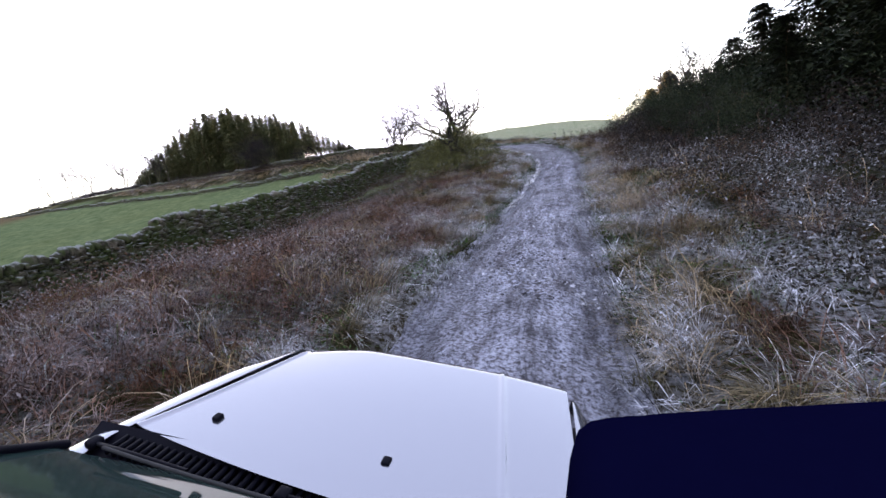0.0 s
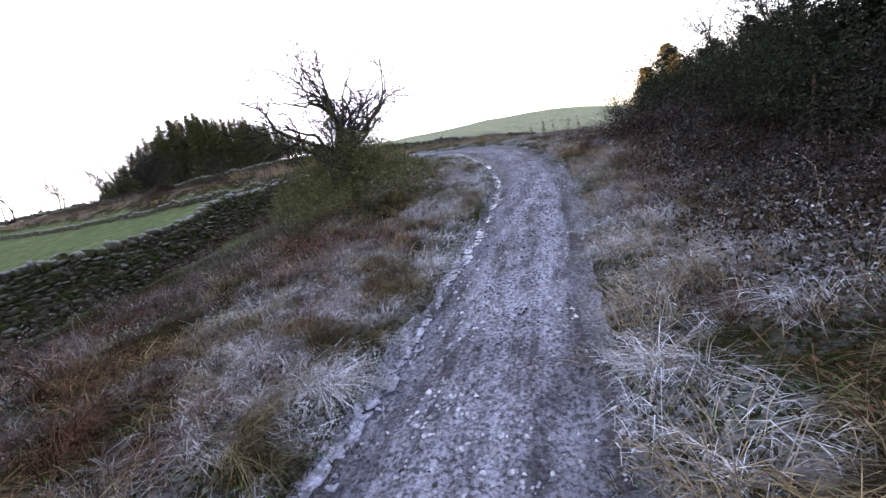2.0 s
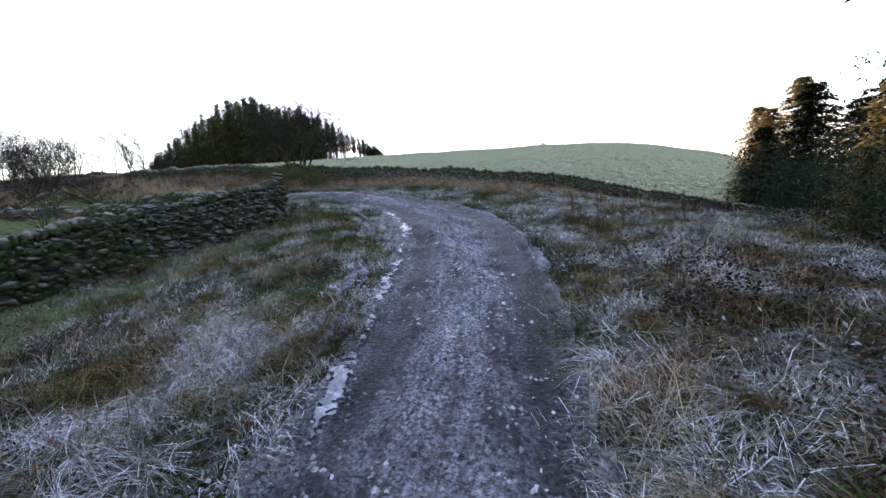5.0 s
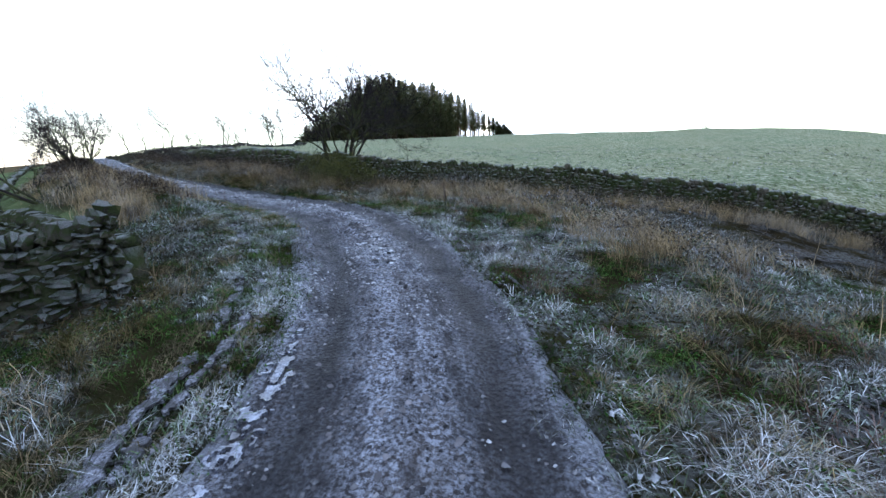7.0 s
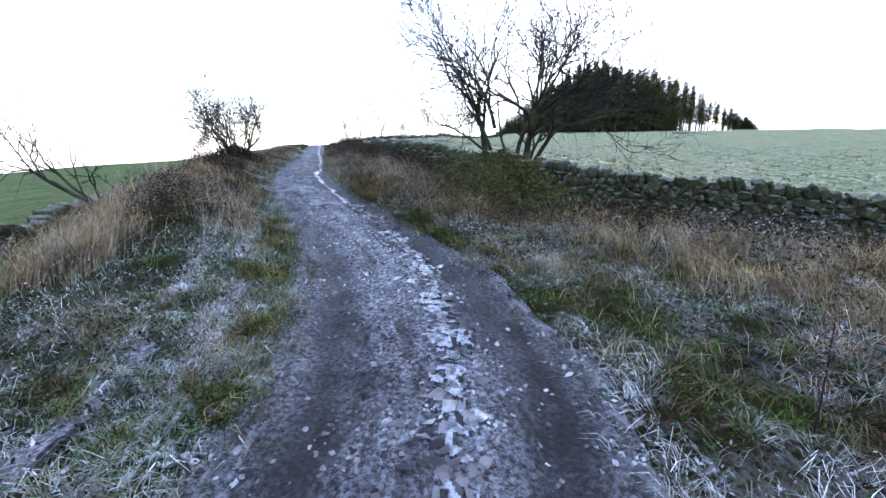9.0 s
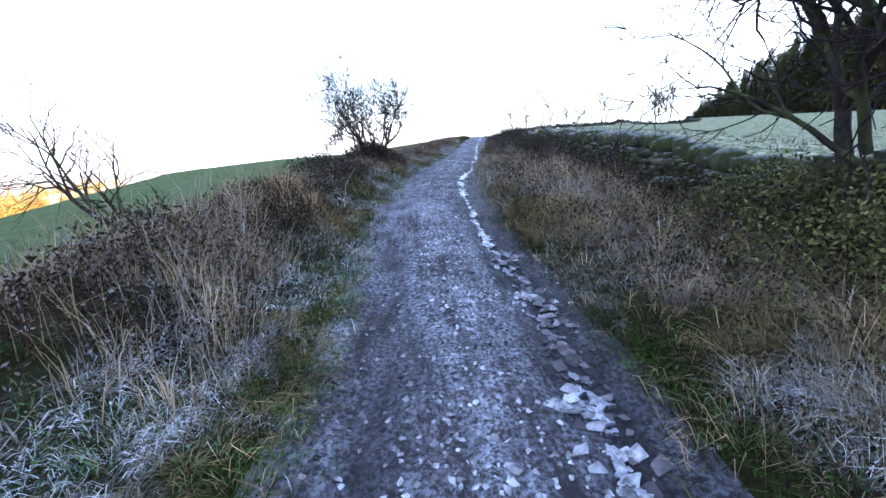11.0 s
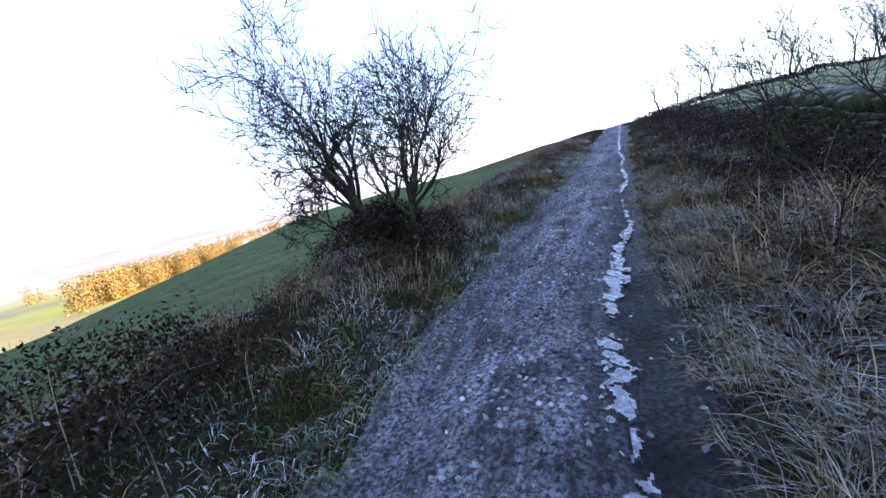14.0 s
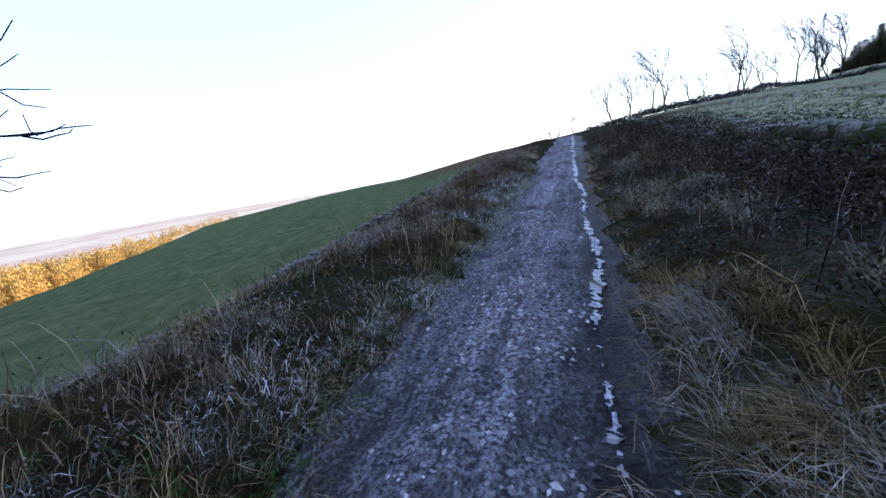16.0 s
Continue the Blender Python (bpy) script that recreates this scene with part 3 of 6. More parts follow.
# ---- frozen puddles in the ruts ----
def ice_strip(s0, s1, r0, width, seed, label, cover=0.7, skin=ICE):
    """A ragged, cracked skin of ice lying along a rut."""
    gap = 0.016
    u, w = np.arange(s0, s1, gap), np.arange(-0.75 * width, 0.75 * width, gap)
    gu, gw = np.meshgrid(u, w, indexing="ij")
    mid = np.interp(u, *zip(*r0))[:, None] + (lattice_noise(u / 1.7, u * 0 + 5.5, seed) - 0.5)[:, None] * 0.25
    fill = lattice_noise(gu / 1.3, gw * 0 + 0.5, seed) * 0.5 + 0.5 * lattice_noise(gu / 0.4, gw * 0 + 3.5, seed + 1)
    fill = fill * step(0, 1.2, np.minimum(gu - s0, s1 - gu))
    ragged = lattice_noise(gu / 0.13 + gw * 3, gw / 0.10 - gu * 2, seed + 2) * 0.55 + lattice_noise(gu / 0.05 + gw * 9, gw / 0.05 - gu * 7, seed + 3) * 0.45
    crack = np.abs(lattice_noise(gu / 0.22 + gw * 2, gw / 0.16, seed + 4) - 0.5)
    keep = (np.abs(gw) / (0.5 * width) < (fill - 1 + cover) * 2.4 + (ragged - 0.5) * 2.4) & (crack > 0.016)
    rr = mid + gw
    x, y = at_track(gu.ravel(), rr.ravel())
    z = track_height(x, y) * 0.45 + 0.55 * np.repeat(track_height(*at_track(u, mid[:, 0])), len(w)) + 0.030 + 0.006 * ragged.ravel()
    i = np.arange(gu.size).reshape(gu.shape)
    k = (keep[:-1, :-1] & keep[1:, 1:] & keep[1:, :-1] & keep[:-1, 1:])
    a, b, c, d = i[:-1, :-1][k], i[1:, :-1][k], i[1:, 1:][k], i[:-1, 1:][k]
    used, inverse = np.unique(np.concatenate([a, b, c, d]), return_inverse=True)
    a, b, c, d = inverse.reshape(4, -1)
    v = np.stack([x, y, z], 1)[used]
    t = np.concatenate([np.stack([a, c, b], 1), np.stack([a, d, c], 1)])
    n = len(v)
    edges = np.sort(np.concatenate([t[:, [0, 1]], t[:, [1, 2]], t[:, [2, 0]]]), 1)
    rim, times = np.unique(edges, axis=0, return_counts=True)
    rim = rim[times == 1]
    skirt = np.concatenate([np.stack([rim[:, 0], rim[:, 1], rim[:, 1] + n], 1), np.stack([rim[:, 0], rim[:, 1] + n, rim[:, 0] + n], 1)])
    return tagged(part("frozen_puddle", raw_mesh("ice", np.vstack([v, v - [0, 0, 0.025]]), np.vstack([t, skirt])), skin), label, "ice", "ice in the ruts", "stuff")


OUTER_RUT = ((24, -1.7), (30, -1.85), (36, -2.1), (42, -2.3), (46, -2.25), (51, -1.6))
WET_RUT = ((38, 0.05), (41, 0.2), (43, 0.35), (45.5, 0.6), (48, 0.85), (52, 0.78), (57, 0.62), (61, 0.85), (66, 0.72), (72, 0.6), (85, 0.3), (104, 0.2))
ice_strip(9, 24, ((9, -0.95), (18, -0.86), (22, -0.85), (24, -0.95)), 0.26, 31, "cracked white ice strip along the track's rut")
ice_strip(24, 36.5, ((24, -0.95), (28, -1.15), (34, -1.1)), 0.30, 37, "broken white ice along the bend's inner rut", 0.62)
ice_strip(25, 48, OUTER_RUT, 0.17, 36, "frosted mud ridge in the grassy outer rut", 0.9, RIMED_MUD)
ice_strip(25, 40, tuple((u, r + 0.24) for u, r in OUTER_RUT), 0.12, 32, "thin frosted mud ridge in the grassy outer rut", 0.85, RIMED_MUD)
ice_strip(38, 48.5, WET_RUT, 0.34, 33, "cracked white ice in the middle of the track")
ice_strip(48.0, 60, WET_RUT, 0.22, 34, "wide frozen puddle in a dark wheel rut", 0.74)
ice_strip(58.5, 104, WET_RUT, 0.14, 35, "long grey-white ice strip in the track's rut", 0.80)


# ---- dry stone walls ----
def stone_mesh(k):
    """One rough walling stone, about a unit across."""
    g = np.random.default_rng(100 + k)
    bm = bmesh.new()
    bmesh.ops.create_cube(bm, size=1.0)
    bmesh.ops.bevel(bm, geom=list(bm.edges), offset=0.24, segments=1, affect="EDGES")
    for v in bm.verts:
        v.co += Vector(g.normal(0, 0.085, 3))
    bmesh.ops.triangulate(bm, faces=bm.faces[:])
    me = from_bm(bm, "stone")
    return smooth(me, False)


STONES = [stone_mesh(k) for k in range(9)]
for me in STONES:
    me.materials.append(STONE)
STONE_V = [np.array([v.co for v in me.vertices]) for me in STONES]
STONE_T = [np.array([p.vertices for p in me.polygons]) for me in STONES]


def build_wall(name, label, line, height, near, seed, thick=0.5, tumble=()):
    """A dry stone wall along a line: courses of stones with upright coping, on a rubble core."""
    g = np.random.default_rng(seed)
    pts = run_through([(x, y, 0) for x, y in line], 0.1)[:, :2]
    s = np.r_[0, np.cumsum(np.linalg.norm(np.diff(pts, axis=0), axis=1))]
    base_z = ground_height(pts[:, 0], pts[:, 1])
    top_h = height * (1 + 0.16 * (lattice_noise(s / 2.5, s * 0, seed) - 0.5))
    for a, b, f in tumble:
        top_h *= 1 - (1 - f) * step(a, a + 0.8, s) * (1 - step(b - 0.8, b, s))
    way = np.gradient(pts, axis=0)
    way /= np.linalg.norm(way, axis=1)[:, None]
    placed = []

    def put(u, h, lx, ly, lz, turn, tip):
        p = np.array([np.interp(u, s, pts[:, 0]), np.interp(u, s, pts[:, 1])])
        a = math.atan2(np.interp(u, s, way[:, 1]), np.interp(u, s, way[:, 0]))
        z = np.interp(u, s, base_z) + h
        placed.append((Matrix.LocRotScale((p[0], p[1], z), Euler((g.normal(0, 0.05), tip, a + turn)), (lx, ly, lz)), int(g.integers(len(STONES)))))

    h = -0.12
    while h < height + 0.2:
        tall = float(g.uniform(0.06, 0.15))
        u = float(g.uniform(0, 0.3))
        while u < s[-1]:
            long = float(g.choice((g.uniform(0.08, 0.2), g.uniform(0.16, 0.38))))
            if h + tall < np.interp(u + long / 2, s, top_h) - 0.2:
                put(u + long / 2, h + tall / 2, long * 1.0, thick * (1.08 - 0.22 * h / height) + g.normal(0, 0.06), tall * g.uniform(1.0, 1.45), g.normal(0, 0.12), g.normal(0, 0.12))
            u += long * 0.97
        h += tall
    u = 0.0
    while u < s[-1]:
        long = float(g.uniform(0.09, 0.22))
        hh = float(g.uniform(0.16, 0.30))
        put(u + long / 2, np.interp(u, s, top_h) - 0.30 + hh / 2, long * 1.1, thick * g.uniform(0.7, 0.95), hh, g.normal(0, 0.12), g.normal(0.22, 0.16))
        u += long * 0.9
    # rubble core, a little slimmer and lower than the faces
    idx = np.arange(0, len(pts), 4)
    nrm = np.stack([-way[:, 1], way[:, 0]], 1)
    ring = []
    for k, (o, hz) in enumerate(((-0.17, -0.3), (-0.14, 0), (0.14, 0), (0.17, -0.3))):
        q = pts[idx] + nrm[idx] * o
        ring.append(np.c_[q, base_z[idx] + (hz if hz else top_h[idx] - 0.30)])
    v = np.stack(ring, 1).reshape(-1, 3)
    t = []
    for i in range(len(idx) - 1):
        for k in range(4):
            a, b = i * 4 + k, i * 4 + (k + 1) % 4
            t += [(a, b, b + 4), (a, b + 4, a + 4)]
    e = (len(idx) - 1) * 4
    t += [(0, 2, 1), (0, 3, 2), (e, e + 1, e + 2), (e, e + 2, e + 3)]
    wall = thing(name, label, "wall", kind="structure")
    part("core", raw_mesh("core", v, t), STONE, wall, "dark rubble filling")
    d = [(m.translation.xy - Vector(near)).length for m, _ in placed]
    order = np.argsort(d)
    for i in order[:300]:
        m, k = placed[i]
        ob = new("stone", STONES[k])
        ob.matrix_world = m
        ob.parent = wall
    vs, ts, n = [], [], 0
    for i in order[300:]:
        m, k = placed[i]
        mm = np.array(m)
        vs.append(STONE_V[k] @ mm[:3, :3].T + mm[:3, 3])
        ts.append(STONE_T[k] + n)
        n += len(STONE_V[k])
    if vs:
        tagged(part("stonework", raw_mesh("stonework", np.vstack(vs), np.vstack(ts)), STONE, wall), kind="stuff")
    return wall


LEFT_WALL = [(-13.6, -12), (-12.9, 0), (-12.2, 8), (-11.6, 16), (-10.9, 24), (-10.3, 29.5), (-9.95, 32.5)]
WEST_WALL = [(-10.4, 32.75), (-12.5, 32.45), (-15, 32.1), (-17.2, 31.9), (-20, 32.0), (-26, 32.3), (-34, 33.3), (-44, 34.7), (-60, 37.2), (-80, 40.3)]
build_wall("field_wall", "mossy dry stone wall with frosted upright coping stones", LEFT_WALL, 1.4, (-10, 32), 1, 0.5, ((-2, 21, 0.76),))
build_wall("hill_wall", "dark dry stone wall below the frosted hill field", RIGHT_WALL, 1.2, (-13, 45), 2, 0.5, ((43, 140, 0.85), (60, 140, 0.75), (66, 140, 0.5)))
build_wall("lane_wall", "low tumbled dry stone wall beside the sloping pasture", WEST_WALL, 0.95, (-14, 32.5), 3, 0.46, ((5, 100, 0.72), (8, 100, 0.55), (16, 110, 0.75)))


# ---- grasses, brambles, gravel ----
def blades(xyz, tall, wide, lean, turn, arch=0.5):
    """Curved, tapering grass blades that bow over: five triangles each, three on short ones."""
    n = len(xyz)
    d = np.stack([np.cos(turn), np.sin(turn)], 1)
    a = turn + 1.57 + rng.normal(0, 0.7, n)
    side = np.stack([np.cos(a), np.sin(a)], 1)
    veer = np.stack([-d[:, 1], d[:, 0]], 1) * rng.normal(0, 0.22, n)[:, None]
    top = np.maximum(1 - lean * arch, 0.06)
    short = np.max(tall) < 0.57
    rungs = ((0, 1.0), (0.52, 0.85), (1.0, 0)) if short else ((0, 1.0), (0.38, 0.9), (0.74, 0.6), (1.0, 0))
    last = len(rungs) - 1
    v = np.empty((n, 2 * last + 1, 3), np.float32)
    for i, (f, w) in enumerate(rungs):
        out = tall * lean * f ** 1.7
        up = tall * (1.25 * f - (1.25 - top) * f * f)
        c = np.c_[xyz[:, :2] + d * out[:, None] + veer * (tall * f * f)[:, None], xyz[:, 2] + up]
        for j, sgn in enumerate((-1, 1) if i < last else (0,)):
            v[:, i * 2 + j] = c
            v[:, i * 2 + j, :2] += side * (wide * w * sgn)[:, None]
    b = np.arange(n, dtype=np.int32)[:, None] * (2 * last + 1)
    t = np.concatenate([b + k for k in ([0, 1, 3], [0, 3, 2], [2, 3, 4] if short else [2, 3, 5])] + ([] if short else [b + [2, 5, 4], b + [4, 5, 6]]))
    return v.reshape(-1, 3), t


def tufts(s0, s1, r0, r1, count, per, tall, wide, clump, lean=(0.2, 0.9), wind=None, gate=None, arch=0.55, at=None):
    """Clumps of blades scattered over a stretch of verge."""
    count = int(count * 0.76) if at is None else count
    s, r = rng.uniform(s0, s1, count), rng.uniform(r0, r1, count)
    x, y = at_track(s, r) if at is None else at
    if gate is not None:
        keep = rng.uniform(0, 1, count) < np.clip((lattice_noise(x / gate[0], y / gate[0], gate[1]) - gate[2]) * 3, 0, 1)
        x, y = x[keep], y[keep]
    n = len(x)
    size = rng.uniform(0.6, 1.25, n)
    px = np.repeat(x, per) + rng.normal(0, clump, n * per) * np.repeat(size, per)
    py = np.repeat(y, per) + rng.normal(0, clump, n * per) * np.repeat(size, per)
    sz, rz, hz = track_place(px, py)
    z = ground_height(px, py) - 0.01
    h = rng.uniform(tall[0], tall[1], n * per) * np.repeat(size, per)
    out = np.arctan2(py - np.repeat(y, per), px - np.repeat(x, per)) + rng.normal(0, 0.6, n * per)
    if wind is not None:
        out = np.where(rng.uniform(0, 1, n * per) < 0.6, wind + rng.normal(0, 0.7, n * per), out)
    edge_l, edge_r = track_edges(sz)
    keep = np.where(rz < 0, -rz > edge_l - 0.02 + 0.17 * rng.normal(0, 1, len(rz)), rz > edge_r - 0.02 + 0.17 * rng.normal(0, 1, len(rz)))
    q = np.stack([px, py, z], 1)[keep]
    return blades(q, h[keep], rng.uniform(wide[0], wide[1], n * per)[keep], rng.uniform(lean[0], lean[1], n * per)[keep], out[keep], arch)


def fringe(s0, s1, side, count, per, tall, wide):
    """Grass that hangs over the edge of the track."""
    s = rng.uniform(s0, s1, count)
    r = side * (track_edges(s)[0 if side < 0 else 1] + 0.08 + rng.normal(0, 0.15, count))
    x, y = at_track(np.repeat(s, per) + rng.normal(0, 0.07, count * per), np.repeat(r, per) + rng.normal(0, 0.05, count * per))
    n = len(x)
    wx, wy = np.interp(np.repeat(s, per), ALONG, WAY[:, 0]), np.interp(np.repeat(s, per), ALONG, WAY[:, 1])
    turn = np.arctan2(wx * side, -wy * side) + rng.normal(0, 0.9, n)
    z = np.maximum(ground_height(x, y), track_height(x, y)) - 0.03
    return blades(np.stack([x, y, z], 1), rng.uniform(tall[0], tall[1], n), rng.uniform(wide[0], wide[1], n), rng.uniform(0.6, 1.2, n), turn, 0.75)


def beside(line, lo, hi, count):
    """Random places along a line, between two distances to its left."""
    p = run_through([(x, y, 0) for x, y in line], 0.2)[:, :2]
    d = np.gradient(p, axis=0)
    d /= np.linalg.norm(d, axis=1)[:, None]
    i, o = rng.integers(0, len(p), count), rng.uniform(lo, hi, count)
    return p[i, 0] - d[i, 1] * o, p[i, 1] + d[i, 0] * o


def gather(name, label, category, material, pieces):
    vs, ts, n = [], [], 0
    for v, t in pieces:
        vs.append(v); ts.append(t + n); n += len(v)
    return tagged(part(name, raw_mesh(name, np.vstack(vs), np.vstack(ts)), material), label, category, kind="stuff")


M = dict(arch=0.78)   # matted
MOP = dict(arch=0.66)   # bowed over to the ground
gather("frosted_grass", "frost-whitened rough grass along the track", "grass", GRASS_FROST, [
    tufts(6, 27, -3.2, -1.0, 700, 20, (0.14, 0.38), (0.0022, 0.005), 0.10, (0.7, 1.3), wind=0.2, gate=(0.9, 50, 0.36), **M),
    tufts(-4, 27, 1.0, 2.8, 700, 20, (0.14, 0.44), (0.0022, 0.005), 0.10, (0.7, 1.3), wind=3.3, gate=(1.1, 54, 0.12), **M),
    tufts(24, 46, 1.3, 11, 1400, 15, (0.10, 0.28), (0.0022, 0.005), 0.10, (0.7, 1.3), gate=(1.2, 51, 0.28), **M),
    tufts(24, 46, -7.5, -1.1, 650, 15, (0.12, 0.36), (0.0022, 0.005), 0.10, (0.7, 1.3), wind=0.6, gate=(1.2, 52, 0.28), **M),
    tufts(44, 60, 1.2, 4.6, 140, 22, (0.14, 0.45), (0.0022, 0.005), 0.10, (0.7, 1.3), wind=3.0, gate=(1.0, 53, 0.42), **M),
    fringe(46, 76, -1, 420, 10, (0.08, 0.24), (0.002, 0.004)),
    tufts(42, 80, -2.0, -0.95, 1300, 14, (0.06, 0.22), (0.0022, 0.005), 0.10, (0.6, 1.2), gate=(0.9, 55, 0.3), **M),
])
gather("frosted_tussocks", "mop-headed grass tussocks white with hoar frost", "grass", TUSSOCK_FROST, [
    tufts(0, 8, -1.9, -1.2, 60, 84, (0.22, 0.42), (0.0016, 0.0034), 0.06, (0.7, 1.5), wind=0.1, gate=(1.0, 150, 0.25), **MOP),
    tufts(8, 27, -3.2, -1.25, 560, 84, (0.26, 0.52), (0.0016, 0.0034), 0.06, (0.7, 1.5), wind=0.1, gate=(1.0, 150, 0.25), **MOP),
    tufts(0, 27, 1.2, 2.6, 330, 84, (0.26, 0.52), (0.0016, 0.0034), 0.06, (0.7, 1.5), wind=3.3, gate=(1.0, 151, 0.3), **MOP),
    tufts(24, 34, 1.4, 6.5, 420, 64, (0.16, 0.36), (0.0016, 0.0034), 0.08, (0.8, 1.6), gate=(1.2, 155, 0.15), **MOP),
    tufts(25, 44, 1.8, 8.5, 620, 60, (0.14, 0.30), (0.0016, 0.0032), 0.07, (0.7, 1.5), gate=(1.4, 152, 0.28), **MOP),
    tufts(23, 46, -6.5, -2.4, 330, 70, (0.20, 0.42), (0.0016, 0.0032), 0.07, (0.7, 1.5), wind=0.6, gate=(1.3, 153, 0.28), **MOP),
    tufts(37, 47, 1.3, 5.0, 260, 60, (0.14, 0.3), (0.0016, 0.0032), 0.07, (0.7, 1.5), gate=(1.2, 156, 0.3), **MOP),
    tufts(50, 60, 1.7, 3.6, 60, 70, (0.26, 0.5), (0.0016, 0.0032), 0.06, (0.8, 1.5), wind=3.6, gate=(1.2, 154, 0.4), **MOP),
])
ridge_s = rng.uniform(24.5, 48, (2, 700))
ridge_r = np.interp(ridge_s, *zip(*OUTER_RUT)) + np.array([[-0.16], [0.40]]) + rng.normal(0, 0.05, (2, 700))
gather("rut_grass", "short combed frosty grass along the outer rut", "grass", TUSSOCK_FROST, [
    tufts(0, 1, 0, 1, 700, 16, (0.07, 0.20), (0.0018, 0.0036), 0.06, (0.8, 1.5), wind=2.2, arch=0.8, at=at_track(ridge_s[k], ridge_r[k])) for k in (0, 1)
])
gather("grass_tussocks", "arching olive and tan grass tussocks", "grass", TUSSOCK, [
    tufts(0, 27, -5.5, -1.6, 520, 70, (0.28, 0.56), (0.0018, 0.0036), 0.06, (0.6, 1.4), wind=0.1, gate=(1.4, 160, 0.3), **MOP),
    tufts(0, 27, 1.3, 3.0, 300, 70, (0.28, 0.60), (0.0018, 0.0036), 0.06, (0.6, 1.4), wind=3.3, gate=(1.2, 161, 0.35), **MOP),
    tufts(24, 36, 1.6, 8, 420, 60, (0.18, 0.4), (0.0016, 0.0034), 0.07, (0.7, 1.5), gate=(1.3, 169, 0.3), **MOP),
    tufts(24, 46, 2.5, 10, 520, 56, (0.16, 0.36), (0.0016, 0.0034), 0.06, (0.6, 1.4), gate=(1.4, 162, 0.34), **MOP),
    tufts(24, 44, -8, -2.6, 620, 64, (0.22, 0.46), (0.0016, 0.0034), 0.06, (0.6, 1.4), wind=0.6, gate=(1.4, 163, 0.25), **MOP),
    tufts(49, 64, 1.3, 1.9, 170, 76, (0.26, 0.5), (0.0016, 0.0034), 0.06, (0.6, 1.4), wind=3.7, gate=(0.9, 168, 0.3), **MOP),
    tufts(43, 58, 1.6, 3.8, 330, 76, (0.28, 0.56), (0.0016, 0.0034), 0.06, (0.6, 1.4), wind=3.7, gate=(1.0, 164, 0.3), **MOP),
    tufts(54, 72, 1.3, 2.6, 260, 70, (0.28, 0.52), (0.0016, 0.0034), 0.06, (0.6, 1.4), wind=3.7, gate=(0.9, 171, 0.3), **MOP),
    tufts(56, 80, 1.35, 3.0, 200, 66, (0.24, 0.46), (0.0016, 0.0034), 0.06, (0.6, 1.4), wind=3.7, gate=(1.0, 165, 0.4), **MOP),
    tufts(40, 52, -2.0, -1.35, 260, 56, (0.12, 0.26), (0.0016, 0.0034), 0.06, (0.6, 1.4), gate=(1.0, 166, 0.3), **MOP),
    tufts(50, 84, -4.8, -1.3, 900, 50, (0.2, 0.45), (0.0016, 0.0034), 0.07, (0.4, 1.3), gate=(1.1, 170, 0.3), **MOP),
    tufts(46, 54, -4.4, -2.4, 160, 60, (0.24, 0.46), (0.0016, 0.0034), 0.06, (0.4, 1.3), gate=(1.0, 167, 0.3), **MOP),
])
gather("matted_grass", "short frost-flecked matted grass on the verges", "grass", GRASS_MAT, [
    tufts(-4, 27, 1.0, 4.2, 1500, 8, (0.05, 0.16), (0.002, 0.0045), 0.10, (0.7, 1.3), **M),
    tufts(-4, 27, -5.0, -1.0, 1800, 8, (0.05, 0.16), (0.002, 0.0045), 0.10, (0.7, 1.3), **M),
    fringe(2, 48, 1, 1300, 9, (0.08, 0.22), (0.002, 0.004)),
    fringe(2, 42, -1, 1100, 9, (0.08, 0.22), (0.002, 0.004)),
])
gather("green_grass", "short dark green grass between frost patches", "grass", GRASS_GREEN, [
    tufts(30, 47, 1.2, 9, 2400, 8, (0.05, 0.16), (0.002, 0.0045), 0.10, (0.7, 1.3), **M),
    tufts(26, 47, -5.5, -1.1, 2200, 8, (0.05, 0.16), (0.002, 0.0045), 0.10, (0.7, 1.3), **M),
    tufts(41, 51, 1.2, 5.0, 600, 14, (0.08, 0.25), (0.002, 0.004), 0.11, (0.5, 1.2)),
    tufts(33, 47, 1.3, 7.5, 2300, 14, (0.08, 0.22), (0.002, 0.004), 0.10, (0.5, 1.2), **M),
    tufts(44, 54, 1.0, 4.4, 400, 12, (0.06, 0.2), (0.002, 0.004), 0.10, (0.7, 1.3), **M),
    tufts(36, 52, -2.6, -1.2, 900, 14, (0.06, 0.2), (0.002, 0.0045), 0.10, (0.7, 1.3), **M),
    fringe(40, 78, -1, 1300, 9, (0.08, 0.26), (0.002, 0.004)),
    fringe(46, 60, 1, 200, 10, (0.08, 0.25), (0.002, 0.004)),
    tufts(29, 46, 1.3, 11, 2900, 13, (0.06, 0.22), (0.0018, 0.0045), 0.12, (0.5, 1.1), gate=(1.6, 61, 0.25), **M),
    tufts(22, 46, -8, -1.0, 3400, 13, (0.08, 0.30), (0.0018, 0.0045), 0.12, (0.5, 1.2), gate=(1.6, 62, 0.22), **M),
    tufts(36, 62, -2.3, -0.8, 2000, 12, (0.06, 0.20), (0.0018, 0.0045), 0.10, (0.4, 1.0), gate=(1.0, 64, 0.2), **M),
    tufts(-4, 26, -7, -1.2, 900, 16, (0.10, 0.34), (0.0018, 0.0045), 0.12, (0.5, 1.2), gate=(1.5, 63, 0.3), **M),
    tufts(-4, 26, 1.1, 4, 500, 16, (0.10, 0.32), (0.0018, 0.0045), 0.12, (0.5, 1.2), gate=(1.3, 65, 0.35), **M),
])
